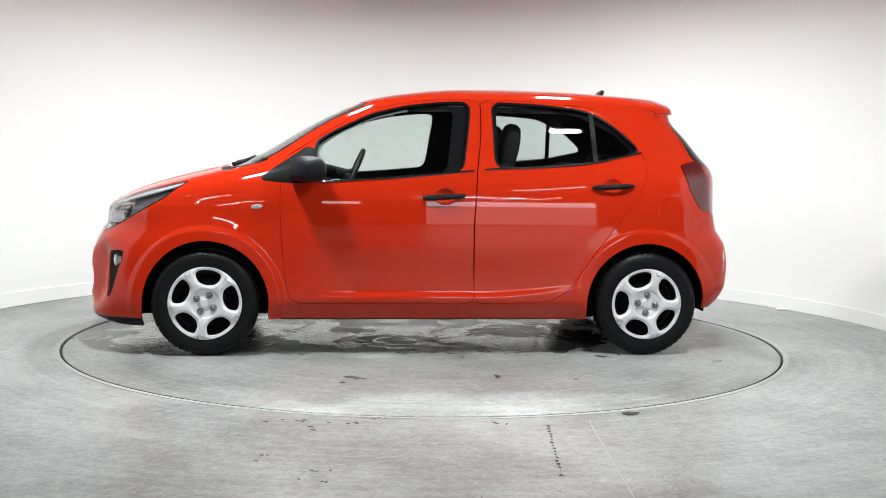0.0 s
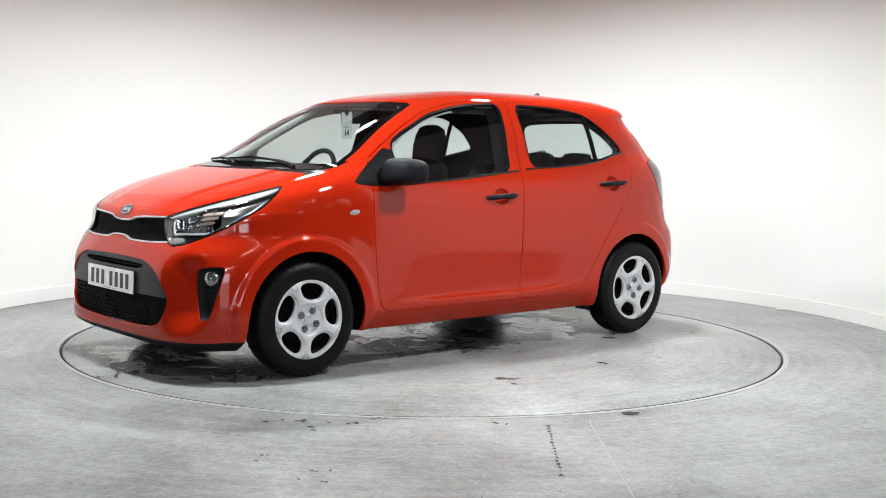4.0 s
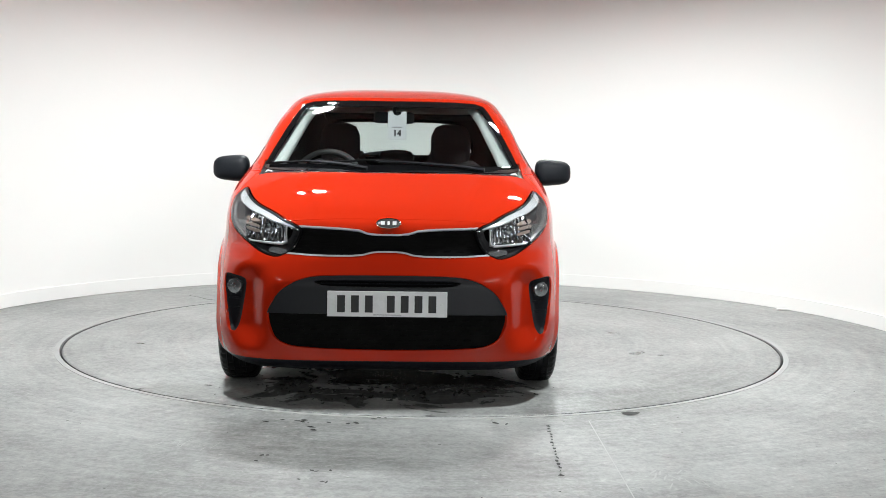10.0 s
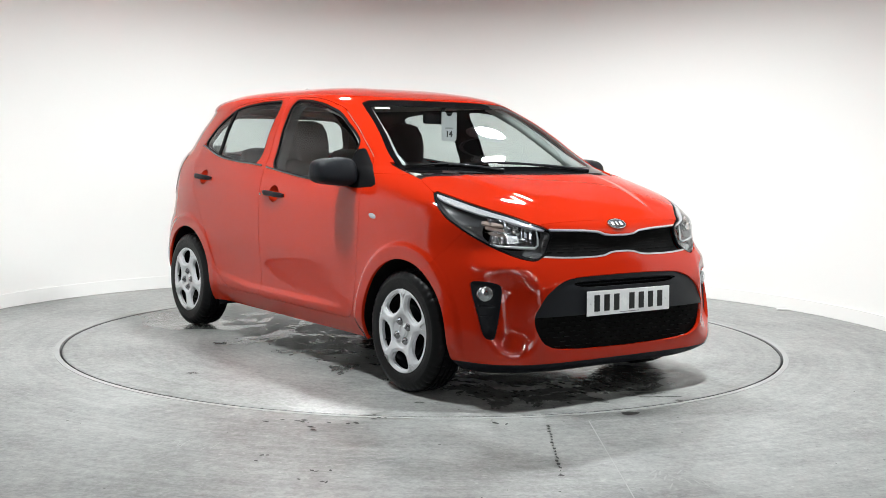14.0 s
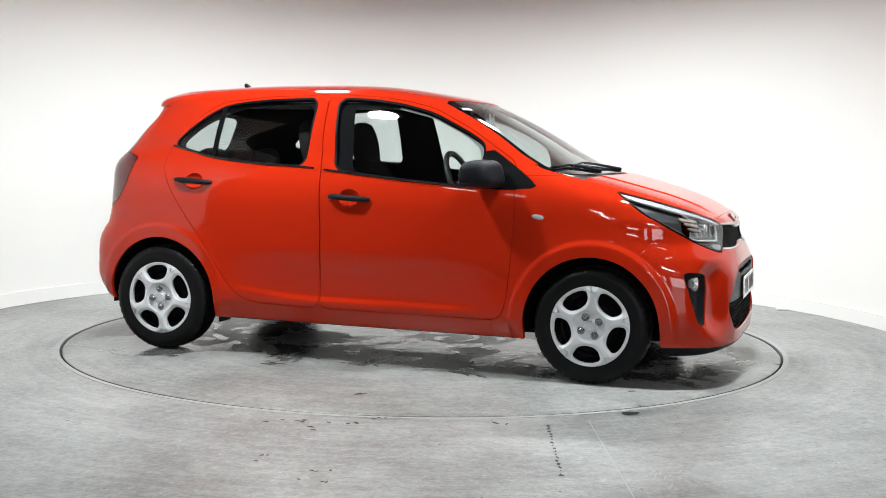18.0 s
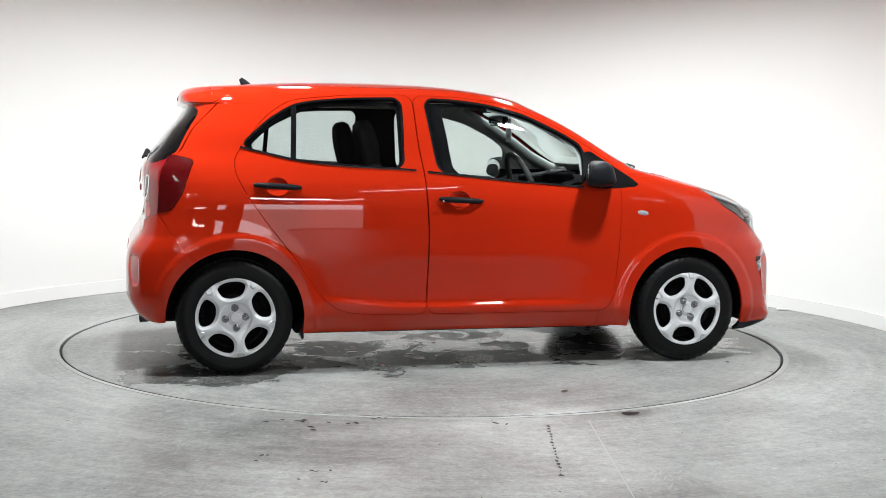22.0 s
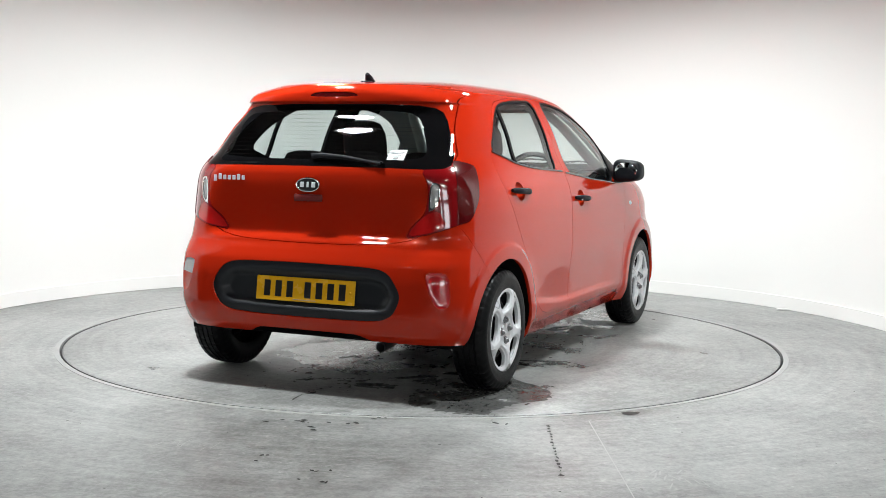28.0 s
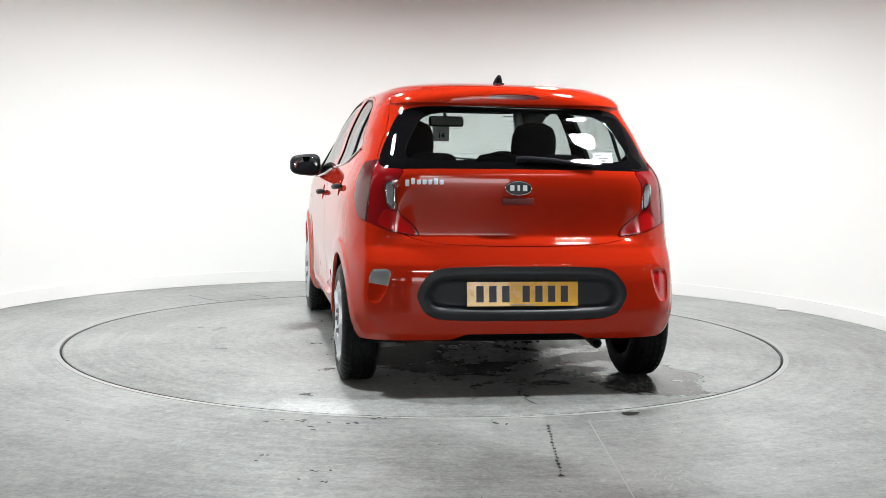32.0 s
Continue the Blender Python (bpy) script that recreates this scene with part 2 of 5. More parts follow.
class Skin:
    """A piece of the body's skin: points, their normals and triangles."""

    def __init__(self, v, n, t):
        self.v, self.n, self.t = v, n, t

    def cut(self, field, level=0.0):
        """Splits along field = level; gives (below, above)."""
        fv = field(self.v) - level
        fv = np.where(np.abs(fv) < 1e-7, 1e-7, fv)
        s = fv[self.t] < 0
        k = s.sum(1)
        low, high = [self.t[k == 3]], [self.t[k == 0]]
        v, n = [self.v], [self.n]
        base = len(self.v)
        for want in (1, 2):
            tt = self.t[k == want]
            if not len(tt):
                continue
            ss = s[k == want] if want == 1 else ~s[k == want]
            lone = ss.argmax(1)
            r = np.arange(len(tt))
            a, b, c = tt[r, lone], tt[r, (lone + 1) % 3], tt[r, (lone + 2) % 3]
            ids = []
            for e in (b, c):
                lo, hi = np.minimum(a, e), np.maximum(a, e)
                w = (fv[lo] / (fv[lo] - fv[hi]))[:, None]
                v.append(self.v[lo] * (1 - w) + self.v[hi] * w)
                n.append(self.n[lo] * (1 - w) + self.n[hi] * w)
                ids.append(base + np.arange(len(tt)))
                base += len(tt)
            p, q = ids
            tip, rest = np.stack([a, p, q], 1), np.concatenate([np.stack([p, b, c], 1), np.stack([p, c, q], 1)])
            (low if want == 1 else high).append(tip)
            (high if want == 1 else low).append(rest)
        v, n = np.concatenate(v), np.concatenate(n)
        n /= np.linalg.norm(n, axis=1, keepdims=True) + 1e-12
        return Skin(v, n, np.concatenate(low)).tidy(), Skin(v, n, np.concatenate(high)).tidy()

    def tidy(self):
        """Keeps the points in use and joins those that lie on one another."""
        if not len(self.t):
            return self
        used, t = np.unique(self.t, return_inverse=True)
        t = t.reshape(-1, 3)
        v, n = self.v[used], self.n[used]
        _, first, same = np.unique(np.round(v, 6), axis=0, return_index=True, return_inverse=True)
        t = same.reshape(-1)[t]
        ok = (t[:, 0] != t[:, 1]) & (t[:, 1] != t[:, 2]) & (t[:, 0] != t[:, 2])
        return Skin(v[first], n[first], t[ok])

    def take(self, field, gap=0.0):
        """The piece within field, and what is left outside, with a gap between them."""
        if gap:
            inner, rest = self.cut(field, -gap)
            _, rest = rest.cut(field, gap)
            return inner, rest
        return self.cut(field)

    def moved(self, d):
        return Skin(self.v + self.n * d, self.n, self.t)

    def pressed(self, depth):
        """Pushed in by depth(points), with new normals."""
        v = self.v - self.n * depth(self.v)[:, None]
        fn = np.cross(v[self.t[:, 1]] - v[self.t[:, 0]], v[self.t[:, 2]] - v[self.t[:, 0]])
        n = np.zeros_like(v)
        for k in range(3):
            np.add.at(n, self.t[:, k], fn)
        n /= np.linalg.norm(n, axis=1, keepdims=True) + 1e-12
        return Skin(v, n, self.t)

    def shoved(self, depth):
        """Pushed back along the car by depth(points), with new normals."""
        keep = self.n
        self.n = np.tile((1.0, 0.0, 0.0), (len(self.v), 1))
        out = self.pressed(depth)
        self.n = keep
        return out

    def mirrored(self):
        return Skin(self.v * (1, -1, 1), self.n * (1, -1, 1), self.t[:, ::-1])

    def joined(self, other):
        return Skin(np.concatenate([self.v, other.v]), np.concatenate([self.n, other.n]), np.concatenate([self.t, other.t + len(self.v)])).tidy()

    def whole(self):
        """Both halves of a piece that crosses the middle."""
        h = Skin(self.v.copy(), self.n.copy(), self.t)
        mid = np.abs(h.v[:, 1]) < 1e-4
        h.v[mid, 1] = 0
        h.n[mid, 1] = 0
        return h.joined(h.mirrored())

    def edges(self):
        e = np.concatenate([self.t[:, [0, 1]], self.t[:, [1, 2]], self.t[:, [2, 0]]])
        key = np.sort(e, 1)
        _, first, count = np.unique(key, axis=0, return_index=True, return_counts=True)
        return e[first[count == 1]]

    def mesh(self, name, material, depth=0.016, lip=0.0025):
        """A mesh with the skin, a rolled edge and a rim that goes in."""
        v, n, faces = [self.v], [self.n], [self.t]
        if depth:
            e = self.edges()
            ids = np.unique(e)
            out = np.zeros((len(self.v), 3))
            d = self.v[e[:, 1]] - self.v[e[:, 0]]
            d /= np.linalg.norm(d, axis=1, keepdims=True) + 1e-12
            side = np.cross(d, self.n[e[:, 0]])
            np.add.at(out, e[:, 0], side)
            np.add.at(out, e[:, 1], side)
            out = out[ids]
            out /= np.linalg.norm(out, axis=1, keepdims=True) + 1e-12
            back = np.full(len(self.v), -1)
            nn, vv = self.n[ids], self.v[ids]
            base, m = len(self.v), len(ids)
            back[ids] = np.arange(m)
            v += [vv - nn * lip + out * lip * 0.5, vv - nn * depth + out * lip * 0.5, vv - nn * depth + out * lip * 0.5]
            n += [out * 0.9 + nn * 0.3, out, out]
            a, b = back[e[:, 0]], back[e[:, 1]]
            faces += [np.stack([e[:, 1], e[:, 0], base + a], 1), np.stack([e[:, 1], base + a, base + b], 1)]
            faces += [np.stack([base + b, base + a, base + m + a], 1), np.stack([base + b, base + m + a, base + m + b], 1)]
        return mesh_of(name, np.concatenate(v), np.concatenate(faces), material, np.concatenate(n))


# ---- the car's skin: stacked outlines, from the sill to the roof ----
TOP = 1.478
NOSE = [(0.14, 1.746), (0.17, 1.816), (0.2, 1.856), (0.27, 1.860), (0.4, 1.863), (0.52, 1.863), (0.62, 1.836), (0.7, 1.806), (0.76, 1.793), (0.8, 1.765), (0.83, 1.706), (0.87, 1.620),
        (0.91, 1.510), (0.95, 1.374), (0.99, 1.219), (1.02, 1.090), (1.04, 1.017), (1.06, 0.979), (1.1, 0.904), (1.2, 0.738), (1.3, 0.557), (1.36, 0.430), (1.395, 0.347), (1.42, 0.238),
        (1.44, 0.113), (1.458, -0.034), (1.471, -0.234), (1.478, -0.435)]
TAIL = [(0.14, -1.540), (0.24, -1.629), (0.3, -1.687), (0.4, -1.725), (0.52, -1.725), (0.6, -1.714), (0.655, -1.685), (0.69, -1.662), (0.75, -1.652), (0.9, -1.649), (1, -1.641), (1.04, -1.629),
        (1.1, -1.585), (1.2, -1.509), (1.3, -1.431), (1.332, -1.422), (1.342, -1.447), (1.375, -1.450), (1.405, -1.440), (1.425, -1.405), (1.436, -1.309), (1.449, -1.152), (1.462, -0.954), (1.471, -0.695),
        (1.478, -0.445)]
HALF = [(0.14, 0.702), (0.18, 0.749), (0.22, 0.776), (0.3, 0.790), (0.36, 0.793), (0.45, 0.793), (0.6, 0.796), (0.7, 0.796), (0.8, 0.794), (0.88, 0.787), (0.94, 0.774), (0.985, 0.757),
        (1.02, 0.742), (1.1, 0.705), (1.2, 0.671), (1.3, 0.625), (1.36, 0.591), (1.4, 0.559), (1.43, 0.503), (1.452, 0.407), (1.466, 0.289), (1.474, 0.177), (1.478, 0.0)]
SIDE_F = [(0.14, 11.28), (0.3, 12.09), (0.45, 11.20), (0.6, 10.53), (0.7, 9.81), (0.8, 9.04), (0.9, 9.61), (1, 9.14), (1.1, 9.07), (1.25, 8.83), (1.36, 8.01), (1.42, 5.51),
        (1.478, 3.28)]
FACE_F = [(0.14, 4.41), (0.3, 4.63), (0.45, 4.48), (0.6, 3.46), (0.7, 2.58), (0.8, 3.11), (0.9, 4.07), (1, 3.99), (1.1, 4.16), (1.25, 4.16), (1.36, 3.82), (1.42, 3.84),
        (1.478, 3.68)]
SIDE_R = [(0.14, 9.2), (0.3, 9.9), (0.45, 10.6), (0.6, 10.2), (0.7, 9.8), (0.8, 9.3), (0.9, 9.4), (1, 9.8), (1.1, 8.6), (1.25, 8.2), (1.36, 7.5), (1.42, 4.44), (1.478, 2.63)]
FACE_R = [(0.14, 6.6), (0.3, 8.6), (0.45, 9.6), (0.6, 9.0), (0.7, 8.6), (0.8, 7.8), (0.9, 7.6), (1, 8.6), (1.1, 7.3), (1.25, 6.3), (1.36, 4.8), (1.42, 2.49), (1.478, 2.53)]
MIDDLE = [(0.14, 0.0), (1.0, 0.0), (1.2, -0.2), (1.4, -0.5), (1.478, -0.45)]


def by_height(rows):
    """A curve over the height that may run level at the roof's top."""
    q = [-math.sqrt(max(TOP - z, 0)) for z, _ in rows]
    c = pchip(q, [x for _, x in rows])
    return lambda z: c(-np.sqrt(np.maximum(TOP - z, 0)))


def bell(x, c, w):
    return np.exp(-((x - c) / w) ** 2)


def step(x, a, b):
    t = np.clip((x - a) / (b - a), 0, 1)
    return t * t * (3 - 2 * t)


HUBS = (1.203, -1.203)


def sculpt(p):
    """Swells the wheel arches and presses the doors' lower hollow into the smooth side."""
    x, y, z = p.T
    side = step(np.abs(y), 0.5, 0.66) * step(z, 0.14, 0.2)
    d = np.zeros(len(p))
    for hx in HUBS:
        r = np.hypot(x - hx, (z - 0.287) * 1.0)
        d += (0.017 if hx > 0 else 0.011) * np.where(r < 0.39, step(r, 0.2, 0.33), 0.72 * (1 - step(r, 0.392, 0.418)) + 0.28 * (1 - step(r, 0.40, 0.50))) * (1 - step(z, 0.66, 0.80)) * step(z, 0.10, 0.3) * (1 - step(np.abs(x), 1.58, 1.72))
    door = step(x, -0.95, -0.35) * (1 - step(x, 0.30, 0.74))
    d -= 0.017 * door * step(z, 0.322 + 0.05 * step(-x, 0.3, 1.0), 0.350 + 0.06 * step(-x, 0.3, 1.0)) * (1 - step(z, 0.36, 0.62))
    d -= 0.034 * (1 - step(z, 0.19, 0.31)) * (1 - step(np.abs(x), 0.78, 0.90))
    d += 0.001 * bell(z, 0.845, 0.035) * step(x, -1.4, -1.1) * (1 - step(x, 0.9, 1.2))
    y2 = y + np.sign(y) * d * side
    # the bonnet's raised middle
    z2 = z + 0.006 * (1 - step(np.abs(y), 0.40 - 0.10 * step(x, 1.2, 1.75), 0.445 - 0.10 * step(x, 1.2, 1.75))) * step(x, 1.05, 1.2) * step(z, 0.805, 0.86)
    # the tailgate's panel is pressed in towards its lower edge
    x2 = x + 0.032 * (x < -1.4) * (1 - step(np.abs(y), 0.48, 0.60)) * step(z, 0.695, 0.735) * (1 - step(z, 0.72, 1.03))
    return np.stack([x2, y2, z2], 1)


def build_skin():
    zs = np.concatenate([np.linspace(0.14, 0.78, 92)[:-1], np.linspace(0.78, 1.045, 62)[:-1], np.linspace(1.045, 1.32, 42)[:-1], np.linspace(1.32, 1.41, 34)[:-1], TOP - np.linspace(math.sqrt(TOP - 1.41), 0.004, 34) ** 2])
    nose, tail, half, sf, ff, sr, fr_, mid = (by_height(r)(zs) for r in (NOSE, TAIL, HALF, SIDE_F, FACE_F, SIDE_R, FACE_R, MIDDLE))
    phi = np.linspace(0, math.pi / 2, 1500)
    n1, n2 = 190, 150
    rows = []
    for z, f, b, w, pf, qf, pr, qr, m in zip(zs, nose, tail, half, sf, ff, sr, fr_, mid):
        xs, ys = m + (f - m) * np.cos(phi) ** (2 / pf), w * np.sin(phi) ** (2 / qf)
        s = np.concatenate([[0], np.cumsum(np.hypot(np.diff(xs), np.diff(ys)))])
        t = np.linspace(0, s[-1], n1)
        fr = np.stack([np.interp(t, s, xs), np.interp(t, s, ys)], 1)
        xs, ys = m + (b - m) * np.sin(phi) ** (2 / pr), w * np.cos(phi) ** (2 / qr)
        s = np.concatenate([[0], np.cumsum(np.hypot(np.diff(xs), np.diff(ys)))])
        t = np.linspace(0, s[-1], n2)
        re = np.stack([np.interp(t, s, xs), np.interp(t, s, ys)], 1)[1:]
        line = np.concatenate([fr, re])
        rows.append(np.column_stack([line, np.full(len(line), z)]))
    g = np.array(rows)
    ny, nx = g.shape[:2]
    flat = sculpt(g.reshape(-1, 3))
    g = flat.reshape(ny, nx, 3)
    g[:, 0, 1] = g[:, -1, 1] = 0
    # normals by differences, mirrored across the middle
    du = np.gradient(np.concatenate([g[:, 1:2] * (1, -1, 1), g, g[:, -2:-1] * (1, -1, 1)], 1), axis=1)[:, 1:-1]
    dv = np.gradient(g, axis=0)
    n = np.cross(du, dv)
    n /= np.linalg.norm(n, axis=2, keepdims=True) + 1e-12
    n[-1] = (0, 0, 1)
    i = np.arange(ny * nx).reshape(ny, nx)
    a, b, c, d = i[:-1, :-1].ravel(), i[:-1, 1:].ravel(), i[1:, 1:].ravel(), i[1:, :-1].ravel()
    t = np.concatenate([np.stack([a, b, c], 1), np.stack([a, c, d], 1)])
    return Skin(g.reshape(-1, 3), n.reshape(-1, 3), t)


skin = build_skin()
if np.mean((skin.n * (skin.v - (0, 0, 0.7))).sum(1)) < 0:
    skin.n *= -1
    skin.t = skin.t[:, ::-1]


def region(pts, plane, where=None, times=2, most=9.0):
    """A field from a polygon laid on the skin: xz from the side, yz from the front or back, xy from above, az and bz from the corners."""
    poly = rounded(pts, times, most)

    def field(v):
        x, y, z = v.T
        a, b = {"xz": (x, z), "yz": (y, z), "xy": (x, y), "az": ((y - x) / 1.41421, z), "bz": ((-x - y) / 1.41421, z)}[plane]
        f = dist(poly, a, b)
        return np.maximum(f, where(x, y, z)) if where else f
    return field


front = lambda lim: (lambda x, y, z: lim - x)
back = lambda lim: (lambda x, y, z: x - lim)
R_WIN_F = region([(0.625, 1.145), (0.53, 1.205), (0.32, 1.305), (0.13, 1.352), (-0.05, 1.374), (-0.222, 1.38), (-0.2, 1.2), (-0.172, 1.01), (0.19, 0.975), (0.60, 0.945)], "xz", times=2, most=0.03)
R_WIN_R = region([(-0.35, 1.38), (-0.62, 1.371), (-0.81, 1.352), (-0.91, 1.33), (-1.03, 1.255), (-1.17, 1.125), (-0.91, 1.068), (-0.62, 1.04), (-0.36, 1.028)], "xz", times=2, most=0.03)
R_TRIM_F = lambda v: R_WIN_F(v) - 0.010
R_TRIM_R = lambda v: R_WIN_R(v) - 0.010
R_SAIL = region([(0.925, 0.945), (0.87, 0.995), (0.62, 1.16), (0.60, 0.94), (0.75, 0.93)], "xz", times=1)
R_SCREEN = region([(-0.3, 1.386), (0.3, 1.386), (0.485, 1.376), (0.53, 1.31), (0.642, 1.06), (0.636, 1.018), (0.5, 1.014), (-0.5, 1.018)], "yz", front(0.2), times=1)
R_REAR_GLASS = region([(-0.4, 1.333), (0.4, 1.331), (0.52, 1.312), (0.575, 1.24), (0.655, 1.06), (0.62, 1.035), (0.3, 1.04), (-0.3, 1.04)], "yz", back(-1.2), times=1)
R_HEAD = region([(-0.42, 0.942), (-0.445, 0.885), (-0.49, 0.833), (-0.61, 0.757), (-0.73, 0.70), (-0.84, 0.66), (-0.915, 0.645), (-0.955, 0.672), (-0.985, 0.757), (-0.965, 0.784), (-0.81, 0.836), (-0.68, 0.870), (-0.54, 0.910)], "az", front(1.15), times=1)
R_TAIL = region([(0.49, 1.052), (0.53, 1.066), (0.595, 1.078), (0.675, 1.075), (0.765, 1.035), (0.744, 0.978), (0.742, 0.918), (0.752, 0.844), (0.79, 0.79), (0.818, 0.727), (0.763, 0.744), (0.67, 0.776), (0.60, 0.798), (0.545, 0.81), (0.495, 0.90), (0.487, 0.985)], "bz", back(-1.3), times=1)
R_FOG = region([(0.624, 0.540), (0.66, 0.556), (0.722, 0.566), (0.738, 0.555), (0.738, 0.50), (0.724, 0.36), (0.710, 0.312), (0.675, 0.308), (0.652, 0.35), (0.632, 0.47)], "yz", front(1.4), most=0.03)
R_GRILLE = region([(-0.05, 0.68), (0.06, 0.68), (0.125, 0.662), (0.30, 0.66), (0.50, 0.670), (0.475, 0.782), (0.14, 0.77), (0.08, 0.748), (-0.08, 0.748)], "yz", front(1.6), times=1)
R_LOWER = region([(-0.3, 0.582), (0.30, 0.58), (0.40, 0.555), (0.48, 0.50), (0.527, 0.42), (0.525, 0.36), (0.49, 0.29), (0.40, 0.255), (-0.3, 0.245)], "yz", front(1.5))
R_BONNET = region([(1.180, -0.2), (1.176, 0.2), (1.155, 0.45), (1.115, 0.645), (1.20, 0.675), (1.32, 0.70), (1.46, 0.668), (1.60, 0.61), (1.70, 0.535), (1.738, 0.44), (1.738, -0.2)], "xy", lambda x, y, z: 0.72 - z, times=1)
R_DOOR_F = region([(0.808, 0.93), (0.81, 0.79), (0.80, 0.61), (0.785, 0.45), (0.765, 0.33), (0.72, 0.285), (-0.238, 0.285), (-0.232, 0.7), (-0.25, 0.99), (-0.275, 1.17), (-0.285, 1.40), (-0.05, 1.398), (0.13, 1.378),
                   (0.32, 1.335), (0.53, 1.232), (0.80, 1.06)], "xz", times=2, most=0.03)
R_DOOR_R = region([(-0.243, 0.285), (-0.60, 0.292), (-0.70, 0.315), (-0.79, 0.39), (-0.90, 0.56), (-1.05, 0.75), (-1.15, 0.89), (-1.205, 1.0), (-1.20, 1.08), (-1.05, 1.275), (-0.92, 1.362), (-0.62, 1.394), (-0.288, 1.402),
                   (-0.278, 1.17), (-0.253, 0.99), (-0.236, 0.7)], "xz", times=2, most=0.03)
R_FUEL = region([(-1.335 + 0.075 * math.cos(k / 16 * 2 * math.pi), 0.80 + 0.078 * math.sin(k / 16 * 2 * math.pi)) for k in range(16)], "xz", lambda x, y, z: 0.5 - y)
R_HATCH = region([(-0.3, 0.688), (0.2, 0.69), (0.40, 0.702), (0.52, 0.726), (0.585, 0.78), (0.60, 0.95), (0.66, 1.06), (0.585, 1.25), (0.565, 1.34), (0.56, 1.43), (-0.3, 1.44)], "yz", lambda x, y, z: np.maximum(x + 1.2, x + 1.30 - (z < 1.38) * 5), times=1)
R_INSERT = region([(-0.2, 0.605), (0.36, 0.602), (0.44, 0.575), (0.50, 0.48), (0.46, 0.39), (0.38, 0.352), (-0.2, 0.348)], "yz", back(-1.4))
R_REFLECTOR = region([(0.605, 0.58), (0.63, 0.592), (0.700, 0.586), (0.709, 0.44), (0.66, 0.433), (0.625, 0.50)], "yz", back(-1.4), times=1)
def scoop(v):
    """Depth of the hollow that leads into each fog lamp pocket."""
    y, z = np.abs(v[:, 1]), v[:, 2]
    return 0.060 * step(y, 0.49, 0.622) * (1 - 0.93 * step(y, 0.62, 0.75)) * step(z, 0.22, 0.36) * (1 - step(z, 0.52, 0.63)) * (v[:, 0] > 1.3)


R_FENDER = lambda v: np.maximum(np.maximum(0.70 - v[:, 0], v[:, 2] - 1.005), 0.4 - v[:, 1])
SEAM_F = lambda v: (1.392 + (v[:, 2] - 0.597) * 0.93) - v[:, 0]
SEAM_R = lambda v: v[:, 0] - (-1.429 - (v[:, 2] - 0.586) * 0.676)
R_BUMP_F = lambda v: np.maximum(SEAM_F(v), v[:, 2] - 0.85)
R_BUMP_R = lambda v: np.maximum(SEAM_R(v), v[:, 2] - 0.80)


def arch(v, radius=0.337):
    x, y, z = v.T
    f = np.full(len(v), 1e3)
    for hx in HUBS:
        rr = np.hypot(x - hx, z - 0.285)
        rr = np.where(z < 0.285, np.abs(x - hx), rr)
        f = np.minimum(f, rr - radius)
    return np.maximum(f, 0.45 - np.abs(y))


SILVER = plain("silver_paint", (0.58, 0.59, 0.61), 0.44, metal=0.25, coat=0.2)
CHROME = plain("chrome", (0.75, 0.76, 0.78), 0.08, metal=1.0)
SATIN = plain("satin_chrome", (0.55, 0.55, 0.56), 0.3, metal=1.0)
RUBBER = plain("tyre_rubber", (0.0035, 0.0035, 0.004), 0.42, bump=0.3, scale=500, spec=0.14)
FRIT = plain("printed_glass", (0.003, 0.003, 0.0035), 0.02, grain=0)
STEEL = plain("black_steel", (0.018, 0.018, 0.02), 0.45, metal=0.2)
FABRIC = plain("seat_fabric", (0.022, 0.020, 0.021), 0.9, bump=0.5, scale=1200, spec=0.04)
HEADLINER = plain("headliner_cloth", (0.42, 0.41, 0.39), 0.9, bump=0.3, scale=900)
DASH = plain("dash_plastic", (0.007, 0.007, 0.008), 0.9, bump=0.2, scale=900, spec=0.02)
GREYTRIM = plain("grey_cabin_plastic", (0.22, 0.23, 0.23), 0.55)
LENS_RED = plain("red_lens", (0.22, 0.004, 0.006), 0.12, coat=1.0)
LENS_BRIGHT = plain("bright_red_lens", (0.50, 0.008, 0.008), 0.1, coat=1.0)
LENS_DARK = plain("dark_red_lens", (0.075, 0.002, 0.003), 0.15, coat=1.0)
LENS_CLEAR = plain("clear_lamp_lens", (0.34, 0.35, 0.35), 0.16, metal=0.2, coat=1.0)
FOGLENS = plain("fog_lamp_lens", (0.30, 0.31, 0.32), 0.10, metal=0.7, coat=1.0)
WHEELGRIP = plain("steering_rim", (0.035, 0.035, 0.036), 0.55, spec=0.3)
GRIP = plain("shaded_red_grip", (0.13, 0.005, 0.004), 0.5)
NUT = plain("dull_nut_steel", (0.22, 0.22, 0.23), 0.28, metal=0.9)
GLOSS = plain("gloss_black", (0.006, 0.006, 0.007), 0.12, coat=0.7)
AMBER = plain("amber_bulb", (0.27, 0.215, 0.185), 0.25, coat=0.5)
WHITE = plain("white_plastic", (0.72, 0.73, 0.73), 0.4)
PLATE_W = plain("white_plate", (0.86, 0.87, 0.87), 0.25, coat=0.5)
PLATE_Y = plain("yellow_plate", (0.80, 0.42, 0.015), 0.25, coat=0.5)
INK = plain("black_ink", (0.01, 0.01, 0.011), 0.4)
GREYINK = plain("grey_ink", (0.25, 0.25, 0.26), 0.5)
SMOKE = plain("grey_lamp_housing", (0.030, 0.031, 0.033), 0.3, metal=0.1, coat=0.4)
BOWL = plain("bright_reflector", (0.50, 0.51, 0.52), 0.24, metal=0.2, coat=0.5)
REFLECT = plain("fluted_chrome", (0.42, 0.43, 0.45), 0.10, metal=1.0)
